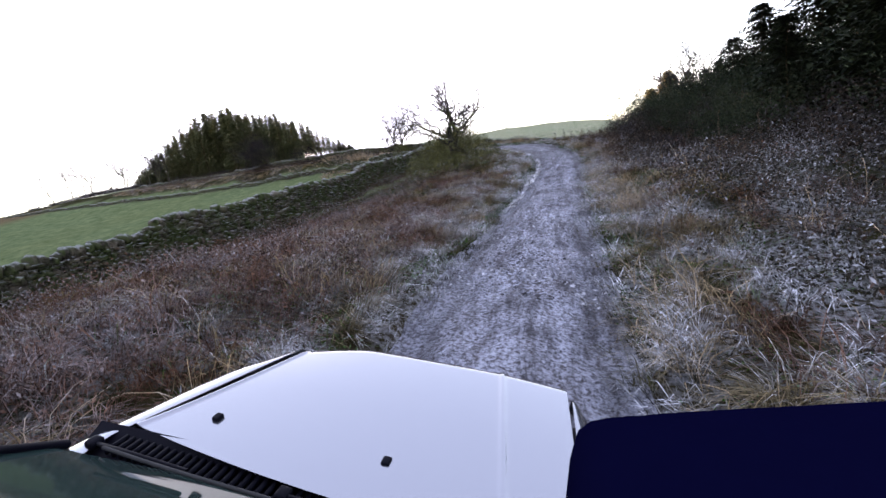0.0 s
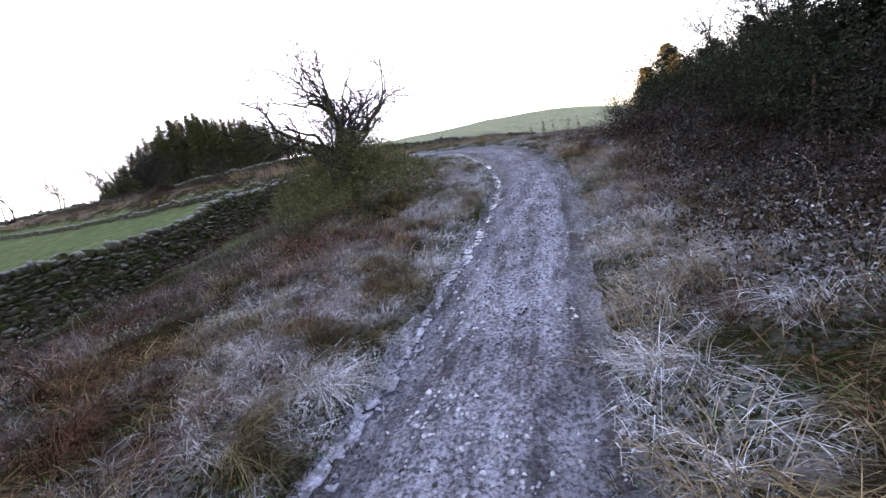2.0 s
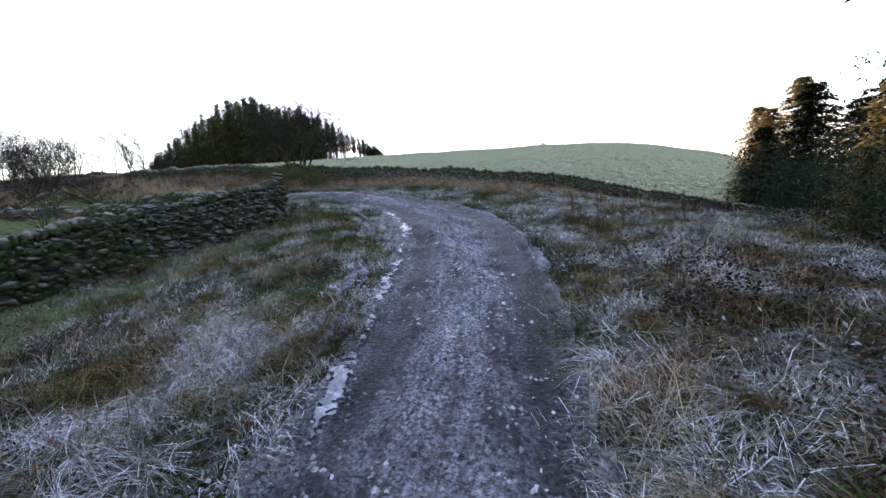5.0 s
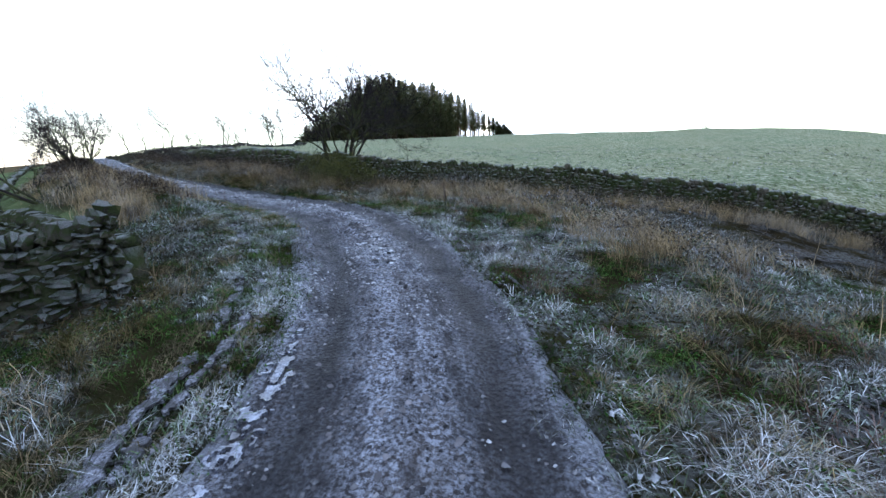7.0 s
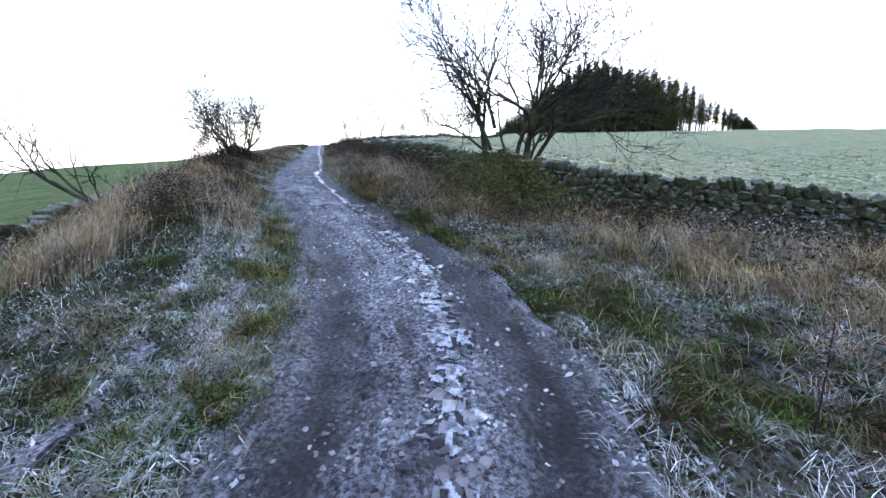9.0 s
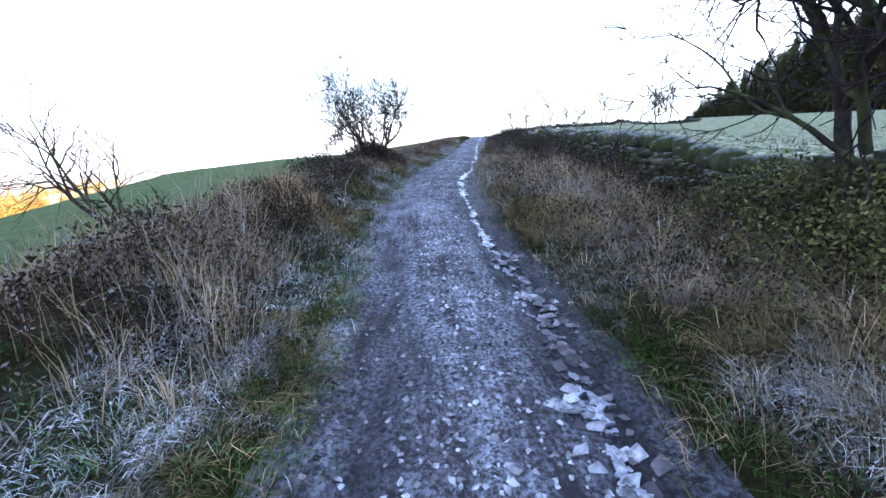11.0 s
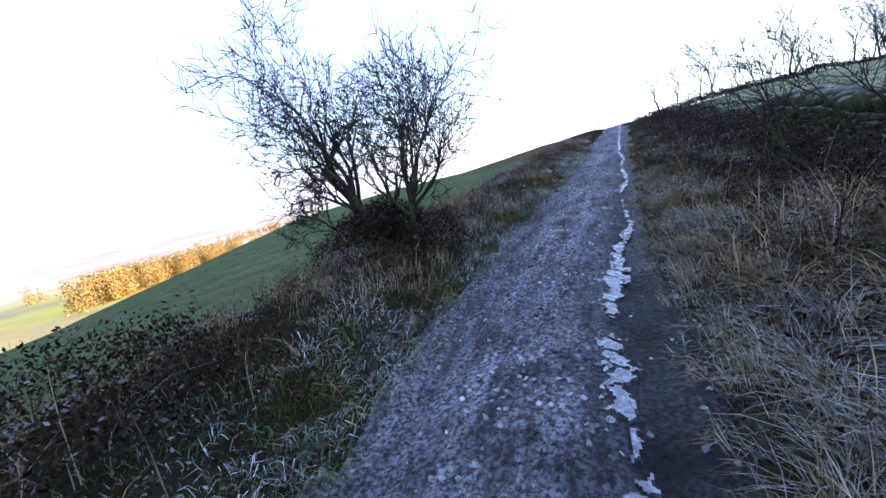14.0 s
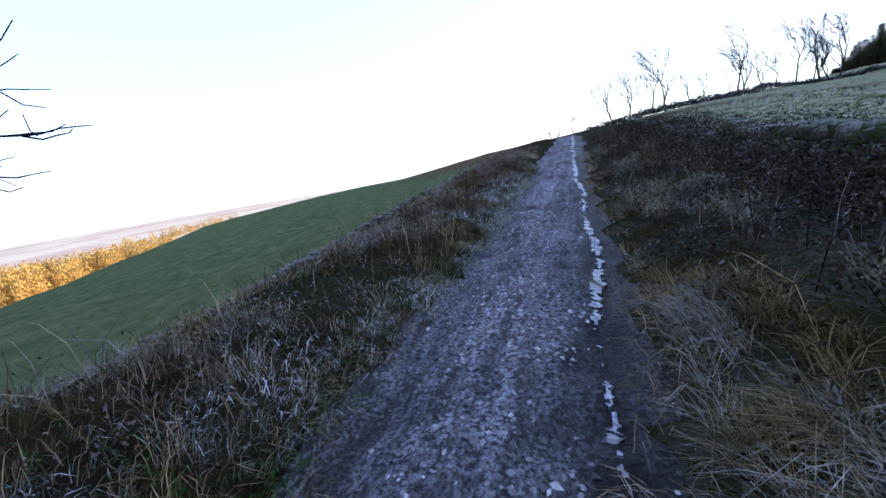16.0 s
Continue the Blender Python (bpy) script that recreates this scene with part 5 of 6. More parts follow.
bare_tree("thorn_bush", "bare many-stemmed windswept thorn on the lane bank", -29.35, 35.75,
          [(0, 0, (-0.1, -0.35, 1), 1.6, 0.075), (0.1, -0.1, (0, -0.1, 1), 1.65, 0.07), (0.1, 0.3, (0.0, 0.12, 1.0), 1.5, 0.065), (0.05, 0.45, (0.05, 0.25, 1), 1.25, 0.05), (-0.1, -0.2, (-0.1, -0.5, 1.0), 1.25, 0.05), (0.2, 0.15, (0.15, -0.05, 1.0), 1.5, 0.06), (-0.1, -0.3, (0.0, -1.0, 0.3), 0.8, 0.03), (-0.2, 0.0, (-0.6, 0.0, 0.9), 1.4, 0.05), (-0.1, 0.2, (-0.5, 0.3, 0.9), 1.3, 0.05), (-0.2, 0.1, (-0.8, 0.15, 0.35), 1.1, 0.035)],
          37, (-0.05, -0.12, 0.03), 0.38, 3.05, 4, ivy=(1700, 0.95, 1.2, 0.65), ivy_of=SCRUB, fine=0.006)
bare_tree("thorn_bush", "bare wind-bent bush leaning over the wall", -29.2, 41.6,
          [(0, 0, (0.1, -0.8, 0.75), 1.1, 0.026), (0.1, 0.3, (0.1, -0.5, 0.9), 1.0, 0.026), (-0.1, 0.4, (0.0, -0.8, 0.6), 1.0, 0.022), (0, 0.7, (0.1, -0.2, 1), 0.95, 0.024), (-0.1, 1.1, (0, 0.1, 1), 0.9, 0.022), (-0.2, 1.5, (0.1, -0.1, 1), 0.9, 0.022), (-0.2, 1.8, (0.0, 0.2, 1), 0.8, 0.02)],
          41, (0.0, -0.16, 0.04), 0.24, 3.4, 3, sink=0.0, fine=0.004)
bare_tree("thorn_bush", "half-fallen bare thorn sprawling over the low wall", -20.3, 33.1,
          [(0, 0, (-0.35, -1.0, 0.6), 1.65, 0.05), (0.1, 0, (-0.2, -0.8, 0.9), 1.45, 0.045), (-0.1, 0.1, (-0.4, -1.0, 0.25), 1.55, 0.04), (0.2, 0.1, (0.0, -0.3, 1.0), 0.75, 0.035), (0.3, 0.3, (0.2, 0.1, 0.9), 0.55, 0.03)],
          43, (-0.12, -0.5, -0.14), 0.26, 2.4, 3, droop=0.5, fine=0.0055)
bare_tree("thorn_bush", "bare twiggy tree rising out of the evergreen bushes", 5.0, 22.0,
          [(0, 0, (-0.1, 0.0, 1), 1.9, 0.07), (0.1, 0, (0.2, 0.1, 1), 1.8, 0.06), (-0.1, 0.1, (-0.3, 0.2, 1), 1.7, 0.05)], 61, (-0.05, 0, 0), 0.3, 3.0, 3, fine=0.010)
bare_tree("sapling", "small bare sapling beyond the hawthorn, by the wall", -11.2, 27.5, [(0, 0, (-0.1, 0, 1), 1.5, 0.06)], 47, (0.1, 0, 0), 0.3, 2.8, 4)


# ---- trees along the skyline ----
def far_tree_meshes(seed, tall, lean):
    grower = Grower(seed, (lean, -0.1, 0), 0.2, 3.6, 3, fine=0.012)
    grower.limb((0, 0, 0), (0, 0, 1), tall * 0.50, tall * 0.016, 0)
    wood = smooth(raw_mesh("trunk", *merged(grower.wood)))
    twig = raw_mesh("crown", *merged(grower.twigs)) if grower.twigs else None
    return wood, twig


FAR_TREES = [far_tree_meshes(60 + k, 4.6, -0.25) for k in range(5)]
for k, (x, y, tall) in enumerate(((-112, 48.7, 6.5), (-102, 50.9, 4.0), (-92.2, 54.5, 6.5), (-90.1, 55.9, 6.0), (-90.6, 57.7, 3.8), (-91.3, 59.4, 7.0), (-91.9, 61.1, 8.0), (-93.6, 64.9, 4.8), (-95, 67, 4.0),
                                  (-98.5, 72, 4.2), (-99.7, 73.8, 9.0), (-100.7, 75.2, 7.2), (-103.3, 79, 6.5), (-104.4, 81.3, 5.2), (-105.6, 84.8, 9.0), (-106.7, 88, 7.4), (-107.1, 89.2, 10.5), (-107.5, 90.6, 7.8), (-108.1, 92.4, 9.5))):
    tree = thing("skyline_tree", "thin bare tree on the skyline bank", "tree", "bare trees on the skyline",
                 at=Matrix.Translation((x, y, float(ground_height(x, y)[0]) - 0.15)) @ Matrix.Rotation(0.25 * (k % 7) - 0.7, 4, "Z") @ Matrix.Scale(tall / 4.4, 4))
    wood, twig = FAR_TREES[k % 5]
    part("trunk", wood, BARK, tree)
    if twig:
        part("crown", twig, TWIG, tree)


# ---- conifers ----
def conifer_meshes(seed, tall, width, whorls, arms, sprays, bare=0.12, full=0.75):
    """A spruce: a tapered pole and drooping arms hung with needle sprays."""
    g = np.random.default_rng(seed)
    z = np.linspace(0, tall, 9)
    pole = tube(np.stack([g.normal(0, 0.03, 9), g.normal(0, 0.03, 9), z], 1), tall * 0.014 * (1 - z / tall * 0.93), 6)
    vs, n = [], 0
    for w in range(whorls):
        f0 = bare + (1 - bare) * (w + g.uniform(0, 0.8)) / whorls
        a0 = g.uniform(0, 6.28)
        for k in range(arms):
            if g.uniform() < 0.12:
                continue
            f = min(max(f0 + g.normal(0, 0.7) * (1 - bare) / whorls, bare * 0.9), 0.985)
            h = tall * f
            a = a0 + k * 6.283 / arms + g.normal(0, 0.25)
            r = (width * (1 - f) ** full * g.uniform(0.75, 1.15) + 0.03 * width) * g.uniform(0.6, 1.15)
            d = np.array([math.cos(a), math.sin(a), 0])
            e = np.array([-d[1], d[0], 0])
            lift = g.uniform(0.0, 0.3)
            tip = d * r + np.array([0, 0, h + r * (lift - 0.3)])
            root = np.array([0, 0, h])
            vs.append((root + e * 0.012 * width, root - e * 0.012 * width, tip))
            count = max(2, int(sprays * (0.35 + 0.65 * r / width)))
            for j in range(count):
                t0 = (j + g.uniform(0.1, 0.9)) / count
                c = d * r * t0 + np.array([0, 0, h + r * (lift * t0 - 0.3 * t0 * t0)])
                q = width / sprays * g.uniform(0.9, 1.7)
                s = q * g.uniform(0.5, 0.9)
                vs.append((c + e * s * 0.25, c - e * s * 0.2, c + d * q + np.array([0, 0, -q * g.uniform(-0.3, 0.6)])))
                for m in (-1, 1):
                    o = c + e * m * s * g.uniform(0.8, 1.5) + d * q * g.uniform(0.2, 0.8) + np.array([0, 0, -s * g.uniform(-0.5, 0.8)])
                    vs.append((c, c + d * q * 0.45, o))
    v = np.array(vs).reshape(-1, 3)
    return smooth(raw_mesh("trunk", *pole)), raw_mesh("crown", v, np.arange(len(v)).reshape(-1, 3))


def conifer(meshes, x, y, size, turn, label, group, needles, wide=0):
    tree = thing("conifer", label, "conifer", group, at=Matrix.Translation((x, y, float(ground_height(x, y)[0]) - 0.2)) @ Matrix.Rotation(turn, 4, "Z") @ Matrix.Diagonal((max(size, wide), max(size, wide), size, 1)))
    part("trunk", meshes[0], TRUNK, tree)
    part("crown", meshes[1], needles, tree)
    return tree


FOREST = [conifer_meshes(200 + k, 31, 5.3 + 0.6 * (k % 3), 40, 9, 6, 0.08, 0.95) for k in range(5)]
OPEN = [conifer_meshes(210 + k, 30, 4.5, 34, 8, 6, 0.30, 0.9) for k in range(3)]
gr = np.random.default_rng(77)
for row in range(6):
    for b in np.arange(28.6, 57.5, 0.72):
        bb = b + gr.normal(0, 0.25) + 0.3 * (row % 2)
        dist = 236 + row * 7.0 + gr.normal(0, 1.5)
        rise = float(np.interp(bb, (29.6, 31, 33, 35, 38.3, 42.5, 46.3, 49.5, 52.5, 55, 57.5), (3.5, 8, 13.5, 20, 27.5, 30, 35, 31, 23.5, 13.5, 6)))
        if bb < 29.4 or (bb < 34.5 and row > 3) or (row == 0 and bb > 46):
            continue
        x, y = -8 - dist * math.sin(radians(bb)), 32 + dist * math.cos(radians(bb))
        size = rise / 31 * dist / 240 * gr.uniform(0.82, 1.06)
        pool = OPEN if 31.2 < bb < 37 else FOREST
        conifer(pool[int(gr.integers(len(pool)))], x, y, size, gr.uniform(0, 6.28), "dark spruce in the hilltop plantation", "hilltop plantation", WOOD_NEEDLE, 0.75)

SUNNY = [conifer_meshes(240 + k, 5.2, 2.0, 26, 9, 7, 0.02, 0.6) for k in range(3)]
SIDE = [conifer_meshes(230 + k, 5.2, 2.1, 50, 12, 12, 0.02, 0.6) for k in range(4)]
for k, (x, y, size, sun_gold) in enumerate(((5.6, 14.5, 0.66, 0), (5.8, 19.2, 0.66, 0), (5.5, 24.4, 0.53, 0), (5.8, 29.2, 0.58, 0), (4.3, 33, 0.4, 1), (7.5, 13, 1.15, 0), (9.5, 17, 1.3, 0), (7.0, 20, 0.85, 0), (10, 22.5, 1.35, 0), (7.2, 25.5, 0.6, 0), (9.6, 29, 0.68, 0), (7.0, 33, 0.64, 1), (10, 35, 0.75, 0), (7.2, 39, 0.74, 1), (10.2, 41, 0.7, 0),
                                         (11.5, 57.0, 1.8, 0), (9.2, 58.0, 1.3, 0), (14.5, 55.5, 1.8, 0), (10.4, 48.5, 1.3, 0), (15, 45, 1.3, 0), (14, 36, 1.1, 0), (14, 28, 1.4, 0), (14, 20, 1.4, 0), (11, 9, 1.2, 0))):
    conifer(SUNNY[k % 3] if sun_gold else SIDE[k % 4], x, y, size, k * 1.3, "bushy young spruce, needles coloured as if lit by low sun" if sun_gold else "dense dark young spruce above the brambles", "spruces beside the track", NEEDLE_SUNLIT if sun_gold else NEEDLE)


EDGE = conifer_meshes(251, 9.0, 3.3, 64, 13, 16, 0.03, 0.62)
for k, (x, y, size) in enumerate(((9.8, 59.0, 0.9), (11.8, 60.0, 1.15), (10.4, 64.0, 0.95))):
    conifer(EDGE, x, y, size, k * 2.1, "bushy olive spruce behind the wall, coloured as if sunlit", "spruces beside the track", NEEDLE_SUNLIT)


def shrub_mesh(seed):
    """A rounded evergreen bush of many small leaves in lumps."""
    g = np.random.default_rng(seed)
    c = []
    for k in range(16):
        q = g.normal(0, 1, 3) * (0.75, 0.75, 0.5) + (0, 0, 1.15)
        c.append(q + g.normal(0, 1, (46, 3)) * (0.34, 0.34, 0.30))
    c = np.vstack(c)
    return raw_mesh("foliage", *leaves(c[c[:, 2] > -0.1], (0.013, 0.04), (0.1, 0.1, 0.1), 13))


SHRUBS = [shrub_mesh(k) for k in (301, 302, 303)]
SHRUB_STEM = smooth(raw_mesh("stem", *tube([(0, 0, -0.2), (0.05, 0, 0.5), (0.0, 0.06, 1.3)], (0.06, 0.05, 0.03), 6)))
for k, (x, y, size) in enumerate(((4.2, 12.5, 0.75), (4.2, 15.4, 0.85), (4.0, 18.2, 0.85), (4.2, 20.8, 1.0), (3.9, 23.4, 0.95), (4.3, 25.8, 1.1), (4.0, 28.4, 1.0), (4.3, 31, 1.1), (3.7, 33.6, 0.9), (5.4, 17, 1.1), (5.4, 22, 1.15), (5.6, 27, 1.2), (6.4, 9.5, 1.0), (7.6, 15, 1.25), (6.4, 18.2, 1.1), (8.4, 20.5, 1.4), (6.2, 22.4, 1.1), (7.8, 25, 1.4), (6.2, 27.6, 1.1), (8.2, 31, 1.35), (6.4, 34.5, 1.0), (8.0, 37.5, 1.2), (6.8, 42, 1.0), (9.5, 44.5, 1.2), (11.5, 26, 1.7), (11.5, 18, 1.7), (9.5, 12.0, 1.5), (12.0, 33, 1.6))):
    bush = thing("evergreen_bush", "dark bushy evergreen among the spruces", "bush", "bushes beside the track",
                 at=Matrix.Translation((x, y, float(ground_height(x, y)[0]) - 0.1)) @ Matrix.Rotation(k * 2.3, 4, "Z") @ Matrix.Scale(size, 4))
    part("foliage", SHRUBS[k % 3], NEEDLE, bush)
    part("stem", SHRUB_STEM, TRUNK, bush)

bush = thing("gorse_bush", "small dark bush on the crest of the hill field", "bush", at=Matrix.Translation((-24.0, 179.0, float(ground_height(-24.0, 179.0)[0]) - 0.3)) @ Matrix.Scale(0.7, 4))
part("foliage", SHRUBS[1], NEEDLE, bush)


def boulder(x, y, size, seed, label):
    g = np.random.default_rng(seed)
    bm = bmesh.new()
    bmesh.ops.create_icosphere(bm, subdivisions=2, radius=1.0)
    for v in bm.verts:
        v.co = Vector((v.co.x * 1.3, v.co.y, v.co.z * 0.7)) * size * float(1 + g.normal(0, 0.09))
    rock = part("boulder", from_bm(bm, "boulder"), STONE)
    rock.matrix_world = Matrix.Translation((x, y, float(ground_height(x, y)[0]) + 0.3 * size)) @ Matrix.Rotation(seed, 4, "Z")
    return tagged(rock, label, "rock")


boulder(4.3, 49.5, 0.3, 3, "pale frosted boulder in rough grass below the wall")


def dock(x, y, tall, seed):
    """A dead dock: a thin stalk with clustered brown seed."""
    g = np.random.default_rng(seed)
    plant = thing("dock_plant", "dead brown dock stalk standing in frosted grass", "weed", "dead docks on the verge", at=Matrix.Translation((x, y, float(ground_height(x, y)[0]) - 0.03)))
    z = np.linspace(0, tall, 9)
    bend = g.normal(0, 0.05, 2)
    line = np.stack([bend[0] * (z / tall) ** 2, bend[1] * (z / tall) ** 2, z], 1)
    part("stem", raw_mesh("stem", *tube(line, 0.007 * (1 - 0.6 * z / tall), 5)), TWIG, plant)
    k = g.uniform(0.45, 1, 90)
    c = np.stack([np.interp(k * tall, z, line[:, 0]), np.interp(k * tall, z, line[:, 1]), k * tall], 1) + g.normal(0, 0.022, (90, 3))
    tagged(part("seed_head", raw_mesh("seed_head", *leaves(c, (0.006, 0.016), (0.012, 0.012, 0.012), 3)), BRACKEN, plant), "clustered rusty seeds", kind="stuff")


for k, (x, y, tall) in enumerate(((-9.56, 39.15, 0.85), (-0.62, 33.12, 0.8), (-0.63, 30.93, 0.75), (-0.16, 31.23, 0.7), (1.07, 32.33, 0.65), (-1.25, 32.76, 0.6), (0.6, 34.2, 0.7), (2.4, 35.0, 0.75))):
    dock(x, y, tall, 900 + k)


# ---- valley woods ----
def valley_wood():
    pts = []
    g = np.random.default_rng(5)
    for b0, b1, d0, d1, n in ((146, 141, 360, 420, 260), (141, 130, 430, 600, 480), (129, 122, 680, 800, 170), (150, 141, 700, 760, 60), (136, 124, 900, 1200, 160)):
        t = g.uniform(0, 1, n)
        b = np.radians(b0 + (b1 - b0) * t)
        d = d0 + (d1 - d0) * t + g.normal(0, 12, n) + 14 * np.sin(t * 23)
        pts.append(np.stack([-8 - d * np.sin(b), 32 + d * np.cos(b)], 1))
    p = np.vstack(pts)
    p = p[lattice_noise(p[:, 0] / 26, p[:, 1] / 26, 9) > 0.28]
    z = ground_height(p[:, 0], p[:, 1])
    tall = g.uniform(8, 24, len(p))
    c, h = np.repeat(np.c_[p, z], 26, 0), np.repeat(tall, 26)
    n = len(c)
    up = g.uniform(0.05, 1, n)
    wide = h * 0.15 * np.sqrt(np.maximum(1 - (up * 1.7 - 0.85) ** 2, 0.08))
    c += np.stack([g.normal(0, 1, n) * wide, g.normal(0, 1, n) * wide, up * h], 1)
    v, t = leaves(c, (0.4, 1.0), (0.6, 0.6, 0.8), 5)
    return tagged(part("valley_wood", raw_mesh("valley_wood", v, t), LARCH), "golden woodland strip in the valley, coloured brighter as if sunlit", "woodland", kind="stuff")


valley_wood()


# ---- the off-road car that stands on the track at the start ----
PAINT = plain_material("silver_paint", (0.215, 0.222, 0.245), 0.14, 0.8, 0.5, 0.05, 1.0)
PLASTIC = plain_material("black_plastic", (0.003, 0.003, 0.006), 0.55, 0.0, 0.04, 0.4)
FLARE = plain_material("grey_plastic", (0.02, 0.02, 0.024), 0.6, 0.0, 0.1, 0.4)
SNORKEL = plain_material("snorkel_plastic", (0.0014, 0.0014, 0.010), 0.6, 0.0, 0.0, 0.3)
RUBBER = plain_material("tyre_rubber", (0.02, 0.02, 0.02), 0.85, 0.0, 0.3, 0.5)
ALLOY = plain_material("alloy_rim", (0.45, 0.46, 0.48), 0.35, 0.9, 0.5, 0.1)
LAMP = plain_material("lamp_lens", (0.6, 0.62, 0.65), 0.08, 0.0, 0.6, 0.1, 1.0)


def glass_material():
    m, n, l, b = mat("dark_glass", 0.05, spec=0.1)
    b.inputs["Base Color"].default_value = (0.012, 0.022, 0.02, 1)
    b.inputs["Coat Weight"].default_value = 0.0
    return m


GLASS = glass_material()


def grid_mesh(name, f, nu, nv):
    """A sheet from a function of two numbers from 0 to 1."""
    v = [f(i / (nu - 1), j / (nv - 1)) for j in range(nv) for i in range(nu)]
    q = np.arange(nu * nv).reshape(nv, nu)
    a, b, c, d = q[:-1, :-1].ravel(), q[:-1, 1:].ravel(), q[1:, 1:].ravel(), q[1:, :-1].ravel()
    return smooth(raw_mesh(name, v, np.concatenate([np.stack([a, b, c], 1), np.stack([a, c, d], 1)])))


def box_mesh(name, x0, x1, y0, y1, z0, z1, bevel=0.02, taper=None):
    bm = bmesh.new()
    bmesh.ops.create_cube(bm, size=1.0)
    for v in bm.verts:
        p = v.co + Vector((0.5, 0.5, 0.5))
        v.co = Vector((x0 + (x1 - x0) * p.x, y0 + (y1 - y0) * p.y, z0 + (z1 - z0) * p.z))
        if taper and p.z > 0.5:
            v.co.x += taper[0] * (1 if p.x < 0.5 else -1)
            v.co.y += taper[1] if p.y < 0.5 else -taper[2]
    return from_bm(bm, name, bevel, 3)


def lathe(name, profile, sides=28):
    """A turned form about the x axis, from (x, radius) pairs."""
    v = [(x, r * math.cos(a), r * math.sin(a)) for x, r in profile for a in (k * 2 * math.pi / sides for k in range(sides))]
    t = []
    for i in range(len(profile) - 1):
        for k in range(sides):
            a, b = i * sides + k, i * sides + (k + 1) % sides
            t += [(a, b, b + sides), (a, b + sides, a + sides)]
    return smooth(raw_mesh(name, v, t))


def curve_tube(name, points, radius, sides=8):
    return smooth(raw_mesh(name, *tube(run_through(points, 0.03), np.full(len(run_through(points, 0.03)), radius), sides)))


def sheared(me):
    """Tips a form up towards its right."""
    for v in me.vertices:
        v.co.z += 0.32 * (v.co.x - 0.05)
    return me


def off_road_car():
    eye = PATH[0][1]
    stand = eye @ pose(0, 0, 1.97, 73, 0, 18).inverted()
    car = thing("car", "silver off-road car with a black snorkel, on the frosty track", "car", at=stand)
    mid = -0.675

    def hood(u, v):
        left, right = -1.315 + 0.265 * v, 0.100 - 0.080 * v
        x = left + (right - left) * u
        rear, front = 0.71 + 0.09 * (x + 0.5) ** 2, 1.445 - 0.58 * max(0, -x - 0.75) ** 1.5
        y = rear + (front - rear) * v
        ridge = x + 0.215 - 0.18 * (1.41 - y)
        z = 1.045 - 0.06 * (max(0, v - 0.94) / 0.06) ** 2 - 0.012 * (2 * u - 1) ** 2 - 0.03 * max(0, v - 0.5) ** 2
        z += 0.007 * math.exp(-(ridge / 0.011) ** 2) - 0.05 * max(0, ridge) - 0.012 * math.exp(-(u / 0.008) ** 2) + 0.006 * math.exp(-((u - 0.022) / 0.008) ** 2)
        return (x, y, z)
    part("bonnet", grid_mesh("bonnet", hood, 201, 44), PAINT, car, "glossy silver bonnet with a long crease")
    for jx in (-1.054, -0.45):
        part("washer_jet", box_mesh("washer_jet", jx - 0.013, jx + 0.013, 0.85, 0.88, 1.03, 1.052, 0.006), PLASTIC, car, "small black washer jet")

    def wing(side):
        def f(u, v):
            y = 0.60 + 0.80 * v
            if side > 0:
                inner, outer = 0.108 - 0.1 * max(0, y - 0.7), float(np.interp(y, (0.6, 1.0, 1.21, 1.40), (0.17, 0.13, 0.10, 0.055)))
            else:
                inner, outer = -1.322 + 0.40 * max(0, y - 0.72), float(np.interp(y, (0.6, 0.725, 1.0, 1.164, 1.336, 1.40), (-1.43, -1.40, -1.31, -1.245, -1.085, -1.06)))
            k = min(u / 0.6, 1.0)
            drop = max(0, u - 0.6) / 0.4
            x = inner + (outer - inner) * k
            z = 1.03 - 0.02 * k * k - 0.26 * drop - 0.10 * (max(0, v - 0.9) / 0.1) ** 2
            return (x, y, z)
        return f
    for side in (1, -1):
        part("front_wing", grid_mesh("front_wing", wing(side), 21, 30), PAINT, car)
    flare = lambda u, v: (float(np.interp(1.0 + 0.42 * v, (1.0, 1.21, 1.42), (0.12, 0.095, 0.05))) + 0.07 * u, 1.0 + 0.42 * v + 0.02 * u, 0.985 - 0.09 * u * u - 0.05 * (2 * v - 1) ** 2)
    part("arch_flare", grid_mesh("arch_flare", flare, 8, 16), FLARE, car, "dull grey wheel-arch flare")
    part("body", box_mesh("body", mid - 0.80, mid + 0.78, -2.55, 1.30, 0.46, 0.80, 0.08), PAINT, car)
    part("bumper", box_mesh("bumper", mid - 0.88, mid + 0.88, 1.32, 1.60, 0.42, 0.72, 0.08), PLASTIC, car, "dark front bumper")
    part("bumper", box_mesh("bumper", mid - 0.88, mid + 0.88, -2.78, -2.48, 0.44, 0.74, 0.07), PLASTIC, car, "dark rear bumper")
    part("grille", box_mesh("grille", mid - 0.42, mid + 0.42, 1.34, 1.46, 0.72, 0.86, 0.02), PLASTIC, car)
    for hx in (mid - 0.46, mid + 0.46):
        part("headlight", box_mesh("headlight", hx - 0.12, hx + 0.12, 1.28, 1.41, 0.70, 0.84, 0.04), LAMP, car, "clear headlight")
    for hx in (mid - 0.78, mid + 0.78):
        part("tail_light", box_mesh("tail_light", hx - 0.07, hx + 0.07, -2.60, -2.50, 0.80, 1.05, 0.02), plain_material("red_lens", (0.3, 0.01, 0.01), 0.1), car, "red tail light")
    # cabin
    part("cabin", box_mesh("cabin", mid - 0.84, mid + 0.84, -2.52, 0.10, 0.78, 1.10, 0.04), PAINT, car)
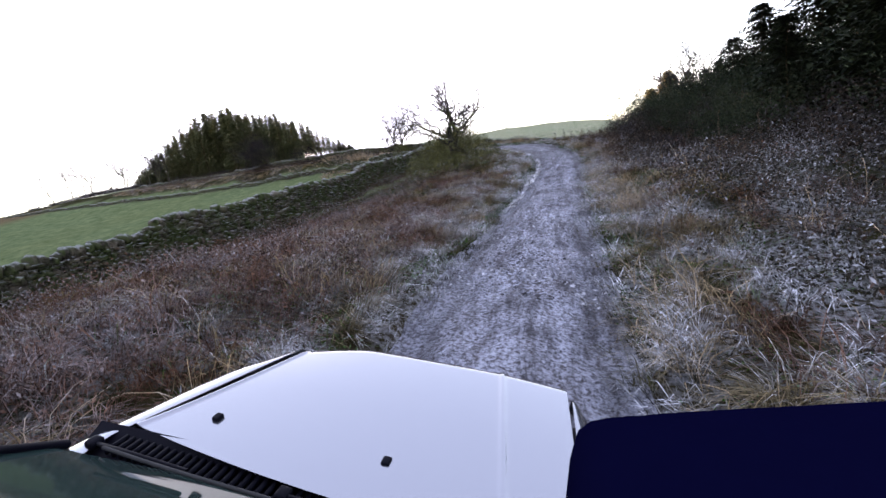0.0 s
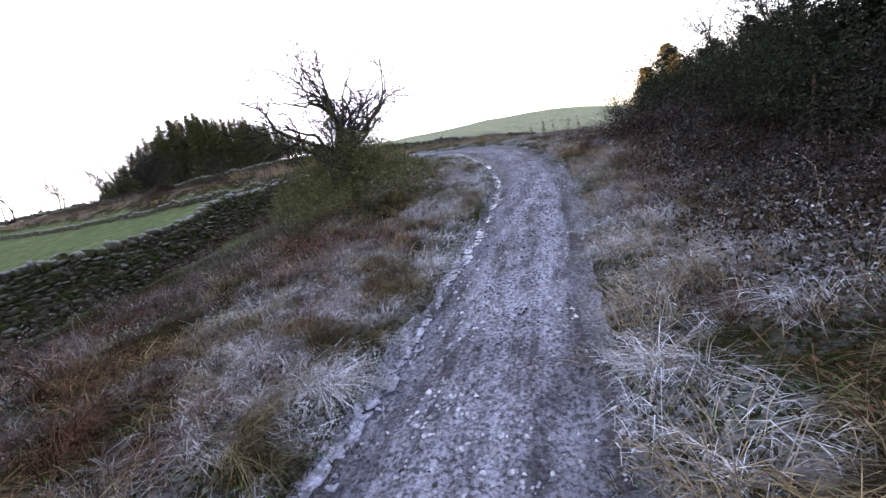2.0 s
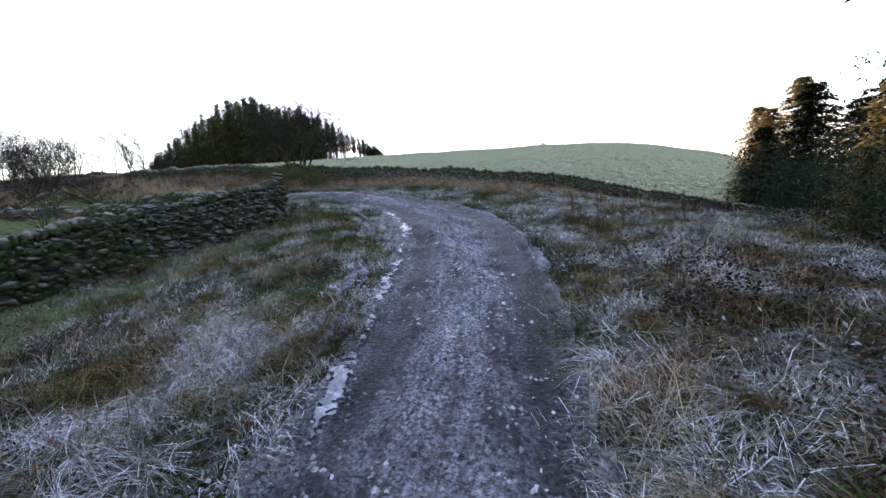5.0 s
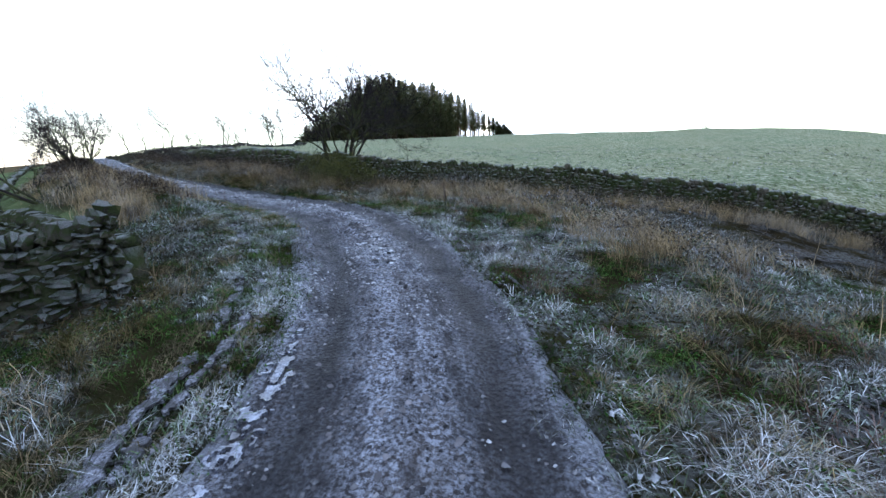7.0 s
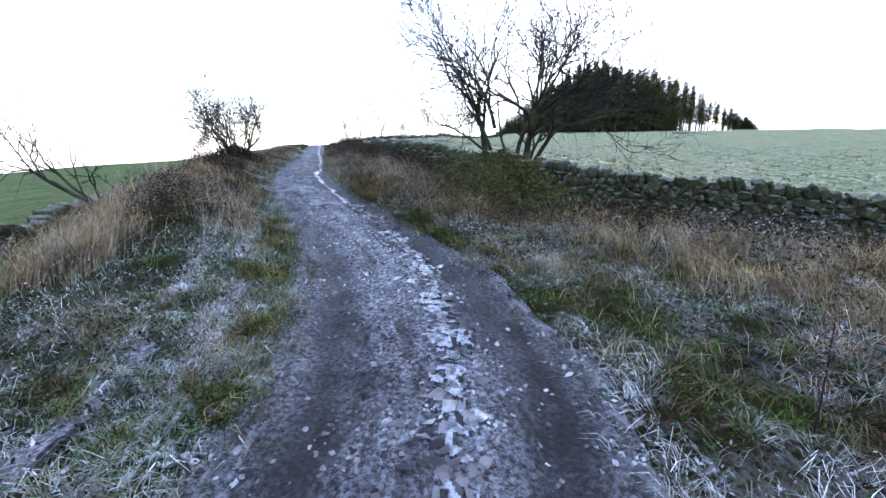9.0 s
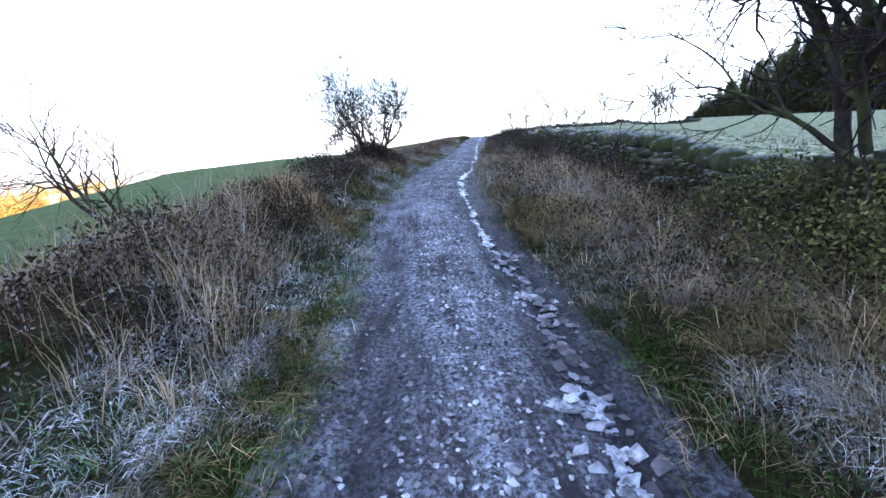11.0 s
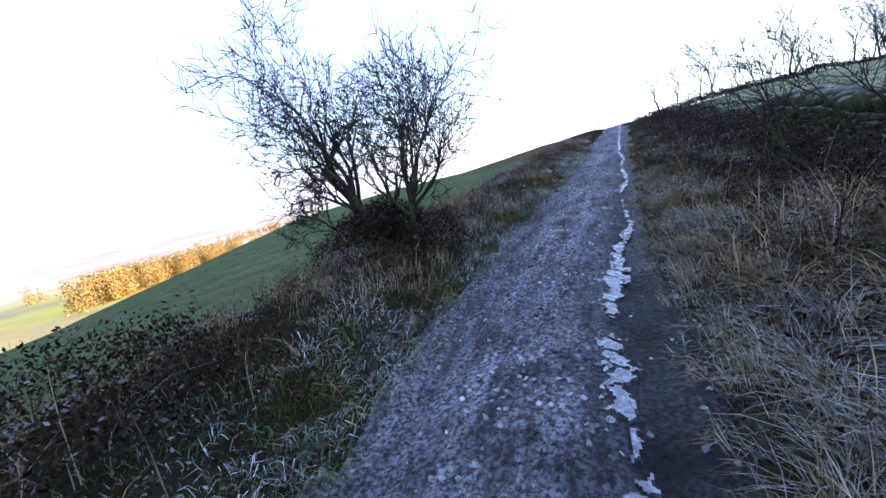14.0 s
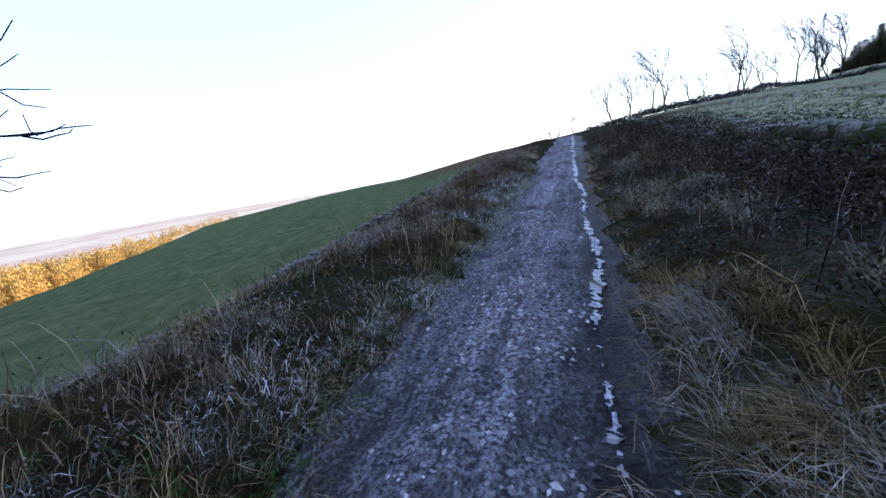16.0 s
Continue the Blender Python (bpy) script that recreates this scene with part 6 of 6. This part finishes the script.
    part("roof", box_mesh("roof", mid - 0.62, mid + 0.58, -2.35, -0.22, 1.60, 1.69, 0.035), PAINT, car)
    for sx in (-1, 1):
        part("windscreen_pillar", curve_tube("windscreen_pillar", [(mid + sx * 0.735, 0.64, 1.03), (mid + sx * 0.68, 0.20, 1.35), (mid + sx * 0.58, -0.24, 1.63)], 0.014), PLASTIC, car)
        part("rear_pillar", curve_tube("rear_pillar", [(mid + sx * 0.80, -2.46, 1.08), (mid + sx * 0.60, -2.30, 1.63)], 0.06), PAINT, car)
        part("door_pillar", curve_tube("door_pillar", [(mid + sx * 0.79, -0.9, 1.08), (mid + sx * 0.62, -0.95, 1.63)], 0.04), PLASTIC, car)
        part("side_window", grid_mesh("side_window", lambda u, v, sx=sx: (mid + sx * (0.79 - 0.18 * v), -2.40 + (2.72 - 0.55 * v) * u + 0.1 * v, 1.10 + 0.51 * v), 4, 4), GLASS, car)
        part("sill", box_mesh("sill", mid + sx * 0.86 - 0.04, mid + sx * 0.86 + 0.04, -1.0, 0.85, 0.42, 0.52, 0.02), PLASTIC, car)
    part("windscreen", grid_mesh("windscreen", lambda u, v: (mid + (u - 0.5) * (1.46 - 0.32 * v), 0.60 - 0.82 * v + 0.05 * math.sin(u * math.pi), 1.055 + 0.57 * v), 14, 10), GLASS, car, "dark windscreen mirroring the sky")
    part("rear_window", grid_mesh("rear_window", lambda u, v: (mid + (u - 0.5) * (1.45 - 0.3 * v), -2.50 + 0.16 * v, 1.10 + 0.5 * v), 4, 4), GLASS, car)
    # scuttle with its slotted grille and the wipers
    part("scuttle", grid_mesh("scuttle", lambda u, v: (mid + (u - 0.5) * 1.46, 0.60 + 0.14 * v + 0.03 * math.sin(u * math.pi), 1.040 - 0.03 * math.sin(v * math.pi)), 30, 8), PLASTIC, car, "black plastic scuttle below the windscreen")
    for k in range(26):
        gx = mid - 0.60 + k * 0.028
        part("slat", box_mesh("slat", gx, gx + 0.010, 0.655, 0.725, 1.018, 1.034, 0.0), PLASTIC, car)
    for wx, wy in ((mid - 0.64, 0.66), (mid + 0.02, 0.68)):
        part("wiper_arm", curve_tube("wiper_arm", [(wx, wy, 1.045), (wx + 0.18, wy - 0.03, 1.09), (wx + 0.42, wy - 0.04, 1.105)], 0.006), PLASTIC, car)
        part("wiper_blade", curve_tube("wiper_blade", [(wx + 0.12, wy - 0.045, 1.10), (wx + 0.4, wy - 0.06, 1.12), (wx + 0.70, wy - 0.05, 1.115)], 0.005), RUBBER, car)
        part("wiper_pivot", box_mesh("wiper_pivot", wx - 0.02, wx + 0.02, wy - 0.02, wy + 0.02, 1.03, 1.06, 0.012), PLASTIC, car)
    part("seam", sheared(box_mesh("seam", 0.262, 0.266, 0.497, 0.504, 1.30, 1.57, 0.001)), PLASTIC, car)
    # snorkel: a head with its raised rim, its seam, and the pipe down the pillar
    head = part("snorkel_head", sheared(box_mesh("snorkel_head", 0.020, 0.54, 0.30, 0.50, 1.22, 1.617, 0.045, (0.0, 0.0, 0.0))), SNORKEL, car, "dark rounded snorkel head")
    part("rim", sheared(curve_tube("rim", [(0.030, 0.49, 1.30), (0.028, 0.49, 1.46), (0.034, 0.485, 1.567), (0.06, 0.48, 1.595), (0.12, 0.48, 1.600), (0.28, 0.48, 1.600), (0.52, 0.48, 1.600)], 0.012)), SNORKEL, head)
    part("pipe", curve_tube("pipe", [(0.12, 0.42, 1.40), (0.13, 0.46, 1.20), (0.15, 0.56, 1.04), (0.18, 0.72, 0.88)], 0.045, 12), PLASTIC, car, "black snorkel pipe")
    # wheels
    for wx, sx in ((mid + 0.76, 1), (mid - 0.76, -1)):
        for wy in (1.16, -1.55):
            wheel = new("wheel")
            wheel.parent = car
            wheel.matrix_local = Matrix.Translation((wx, wy, 0.36))
            part("tyre", lathe("tyre", [(-0.11, 0.22), (-0.115, 0.31), (-0.09, 0.35), (-0.05, 0.362), (0.05, 0.362), (0.09, 0.35), (0.115, 0.31), (0.11, 0.22)]), RUBBER, wheel)
            part("rim", lathe("rim", [(-0.10, 0.225), (0.06 * sx, 0.215), (0.085 * sx, 0.19), (0.05 * sx, 0.15), (0.07 * sx, 0.06), (0.075 * sx, 0.0)]), ALLOY, wheel)
            arch = [(wx + 0.10 * sx, wy + 0.43 * math.cos(a), 0.36 + 0.43 * math.sin(a)) for a in (k * math.pi / 10 for k in range(11))]
            part("wheel_arch", curve_tube("wheel_arch", arch, 0.04), PLASTIC, car)
    return car


off_road_car()
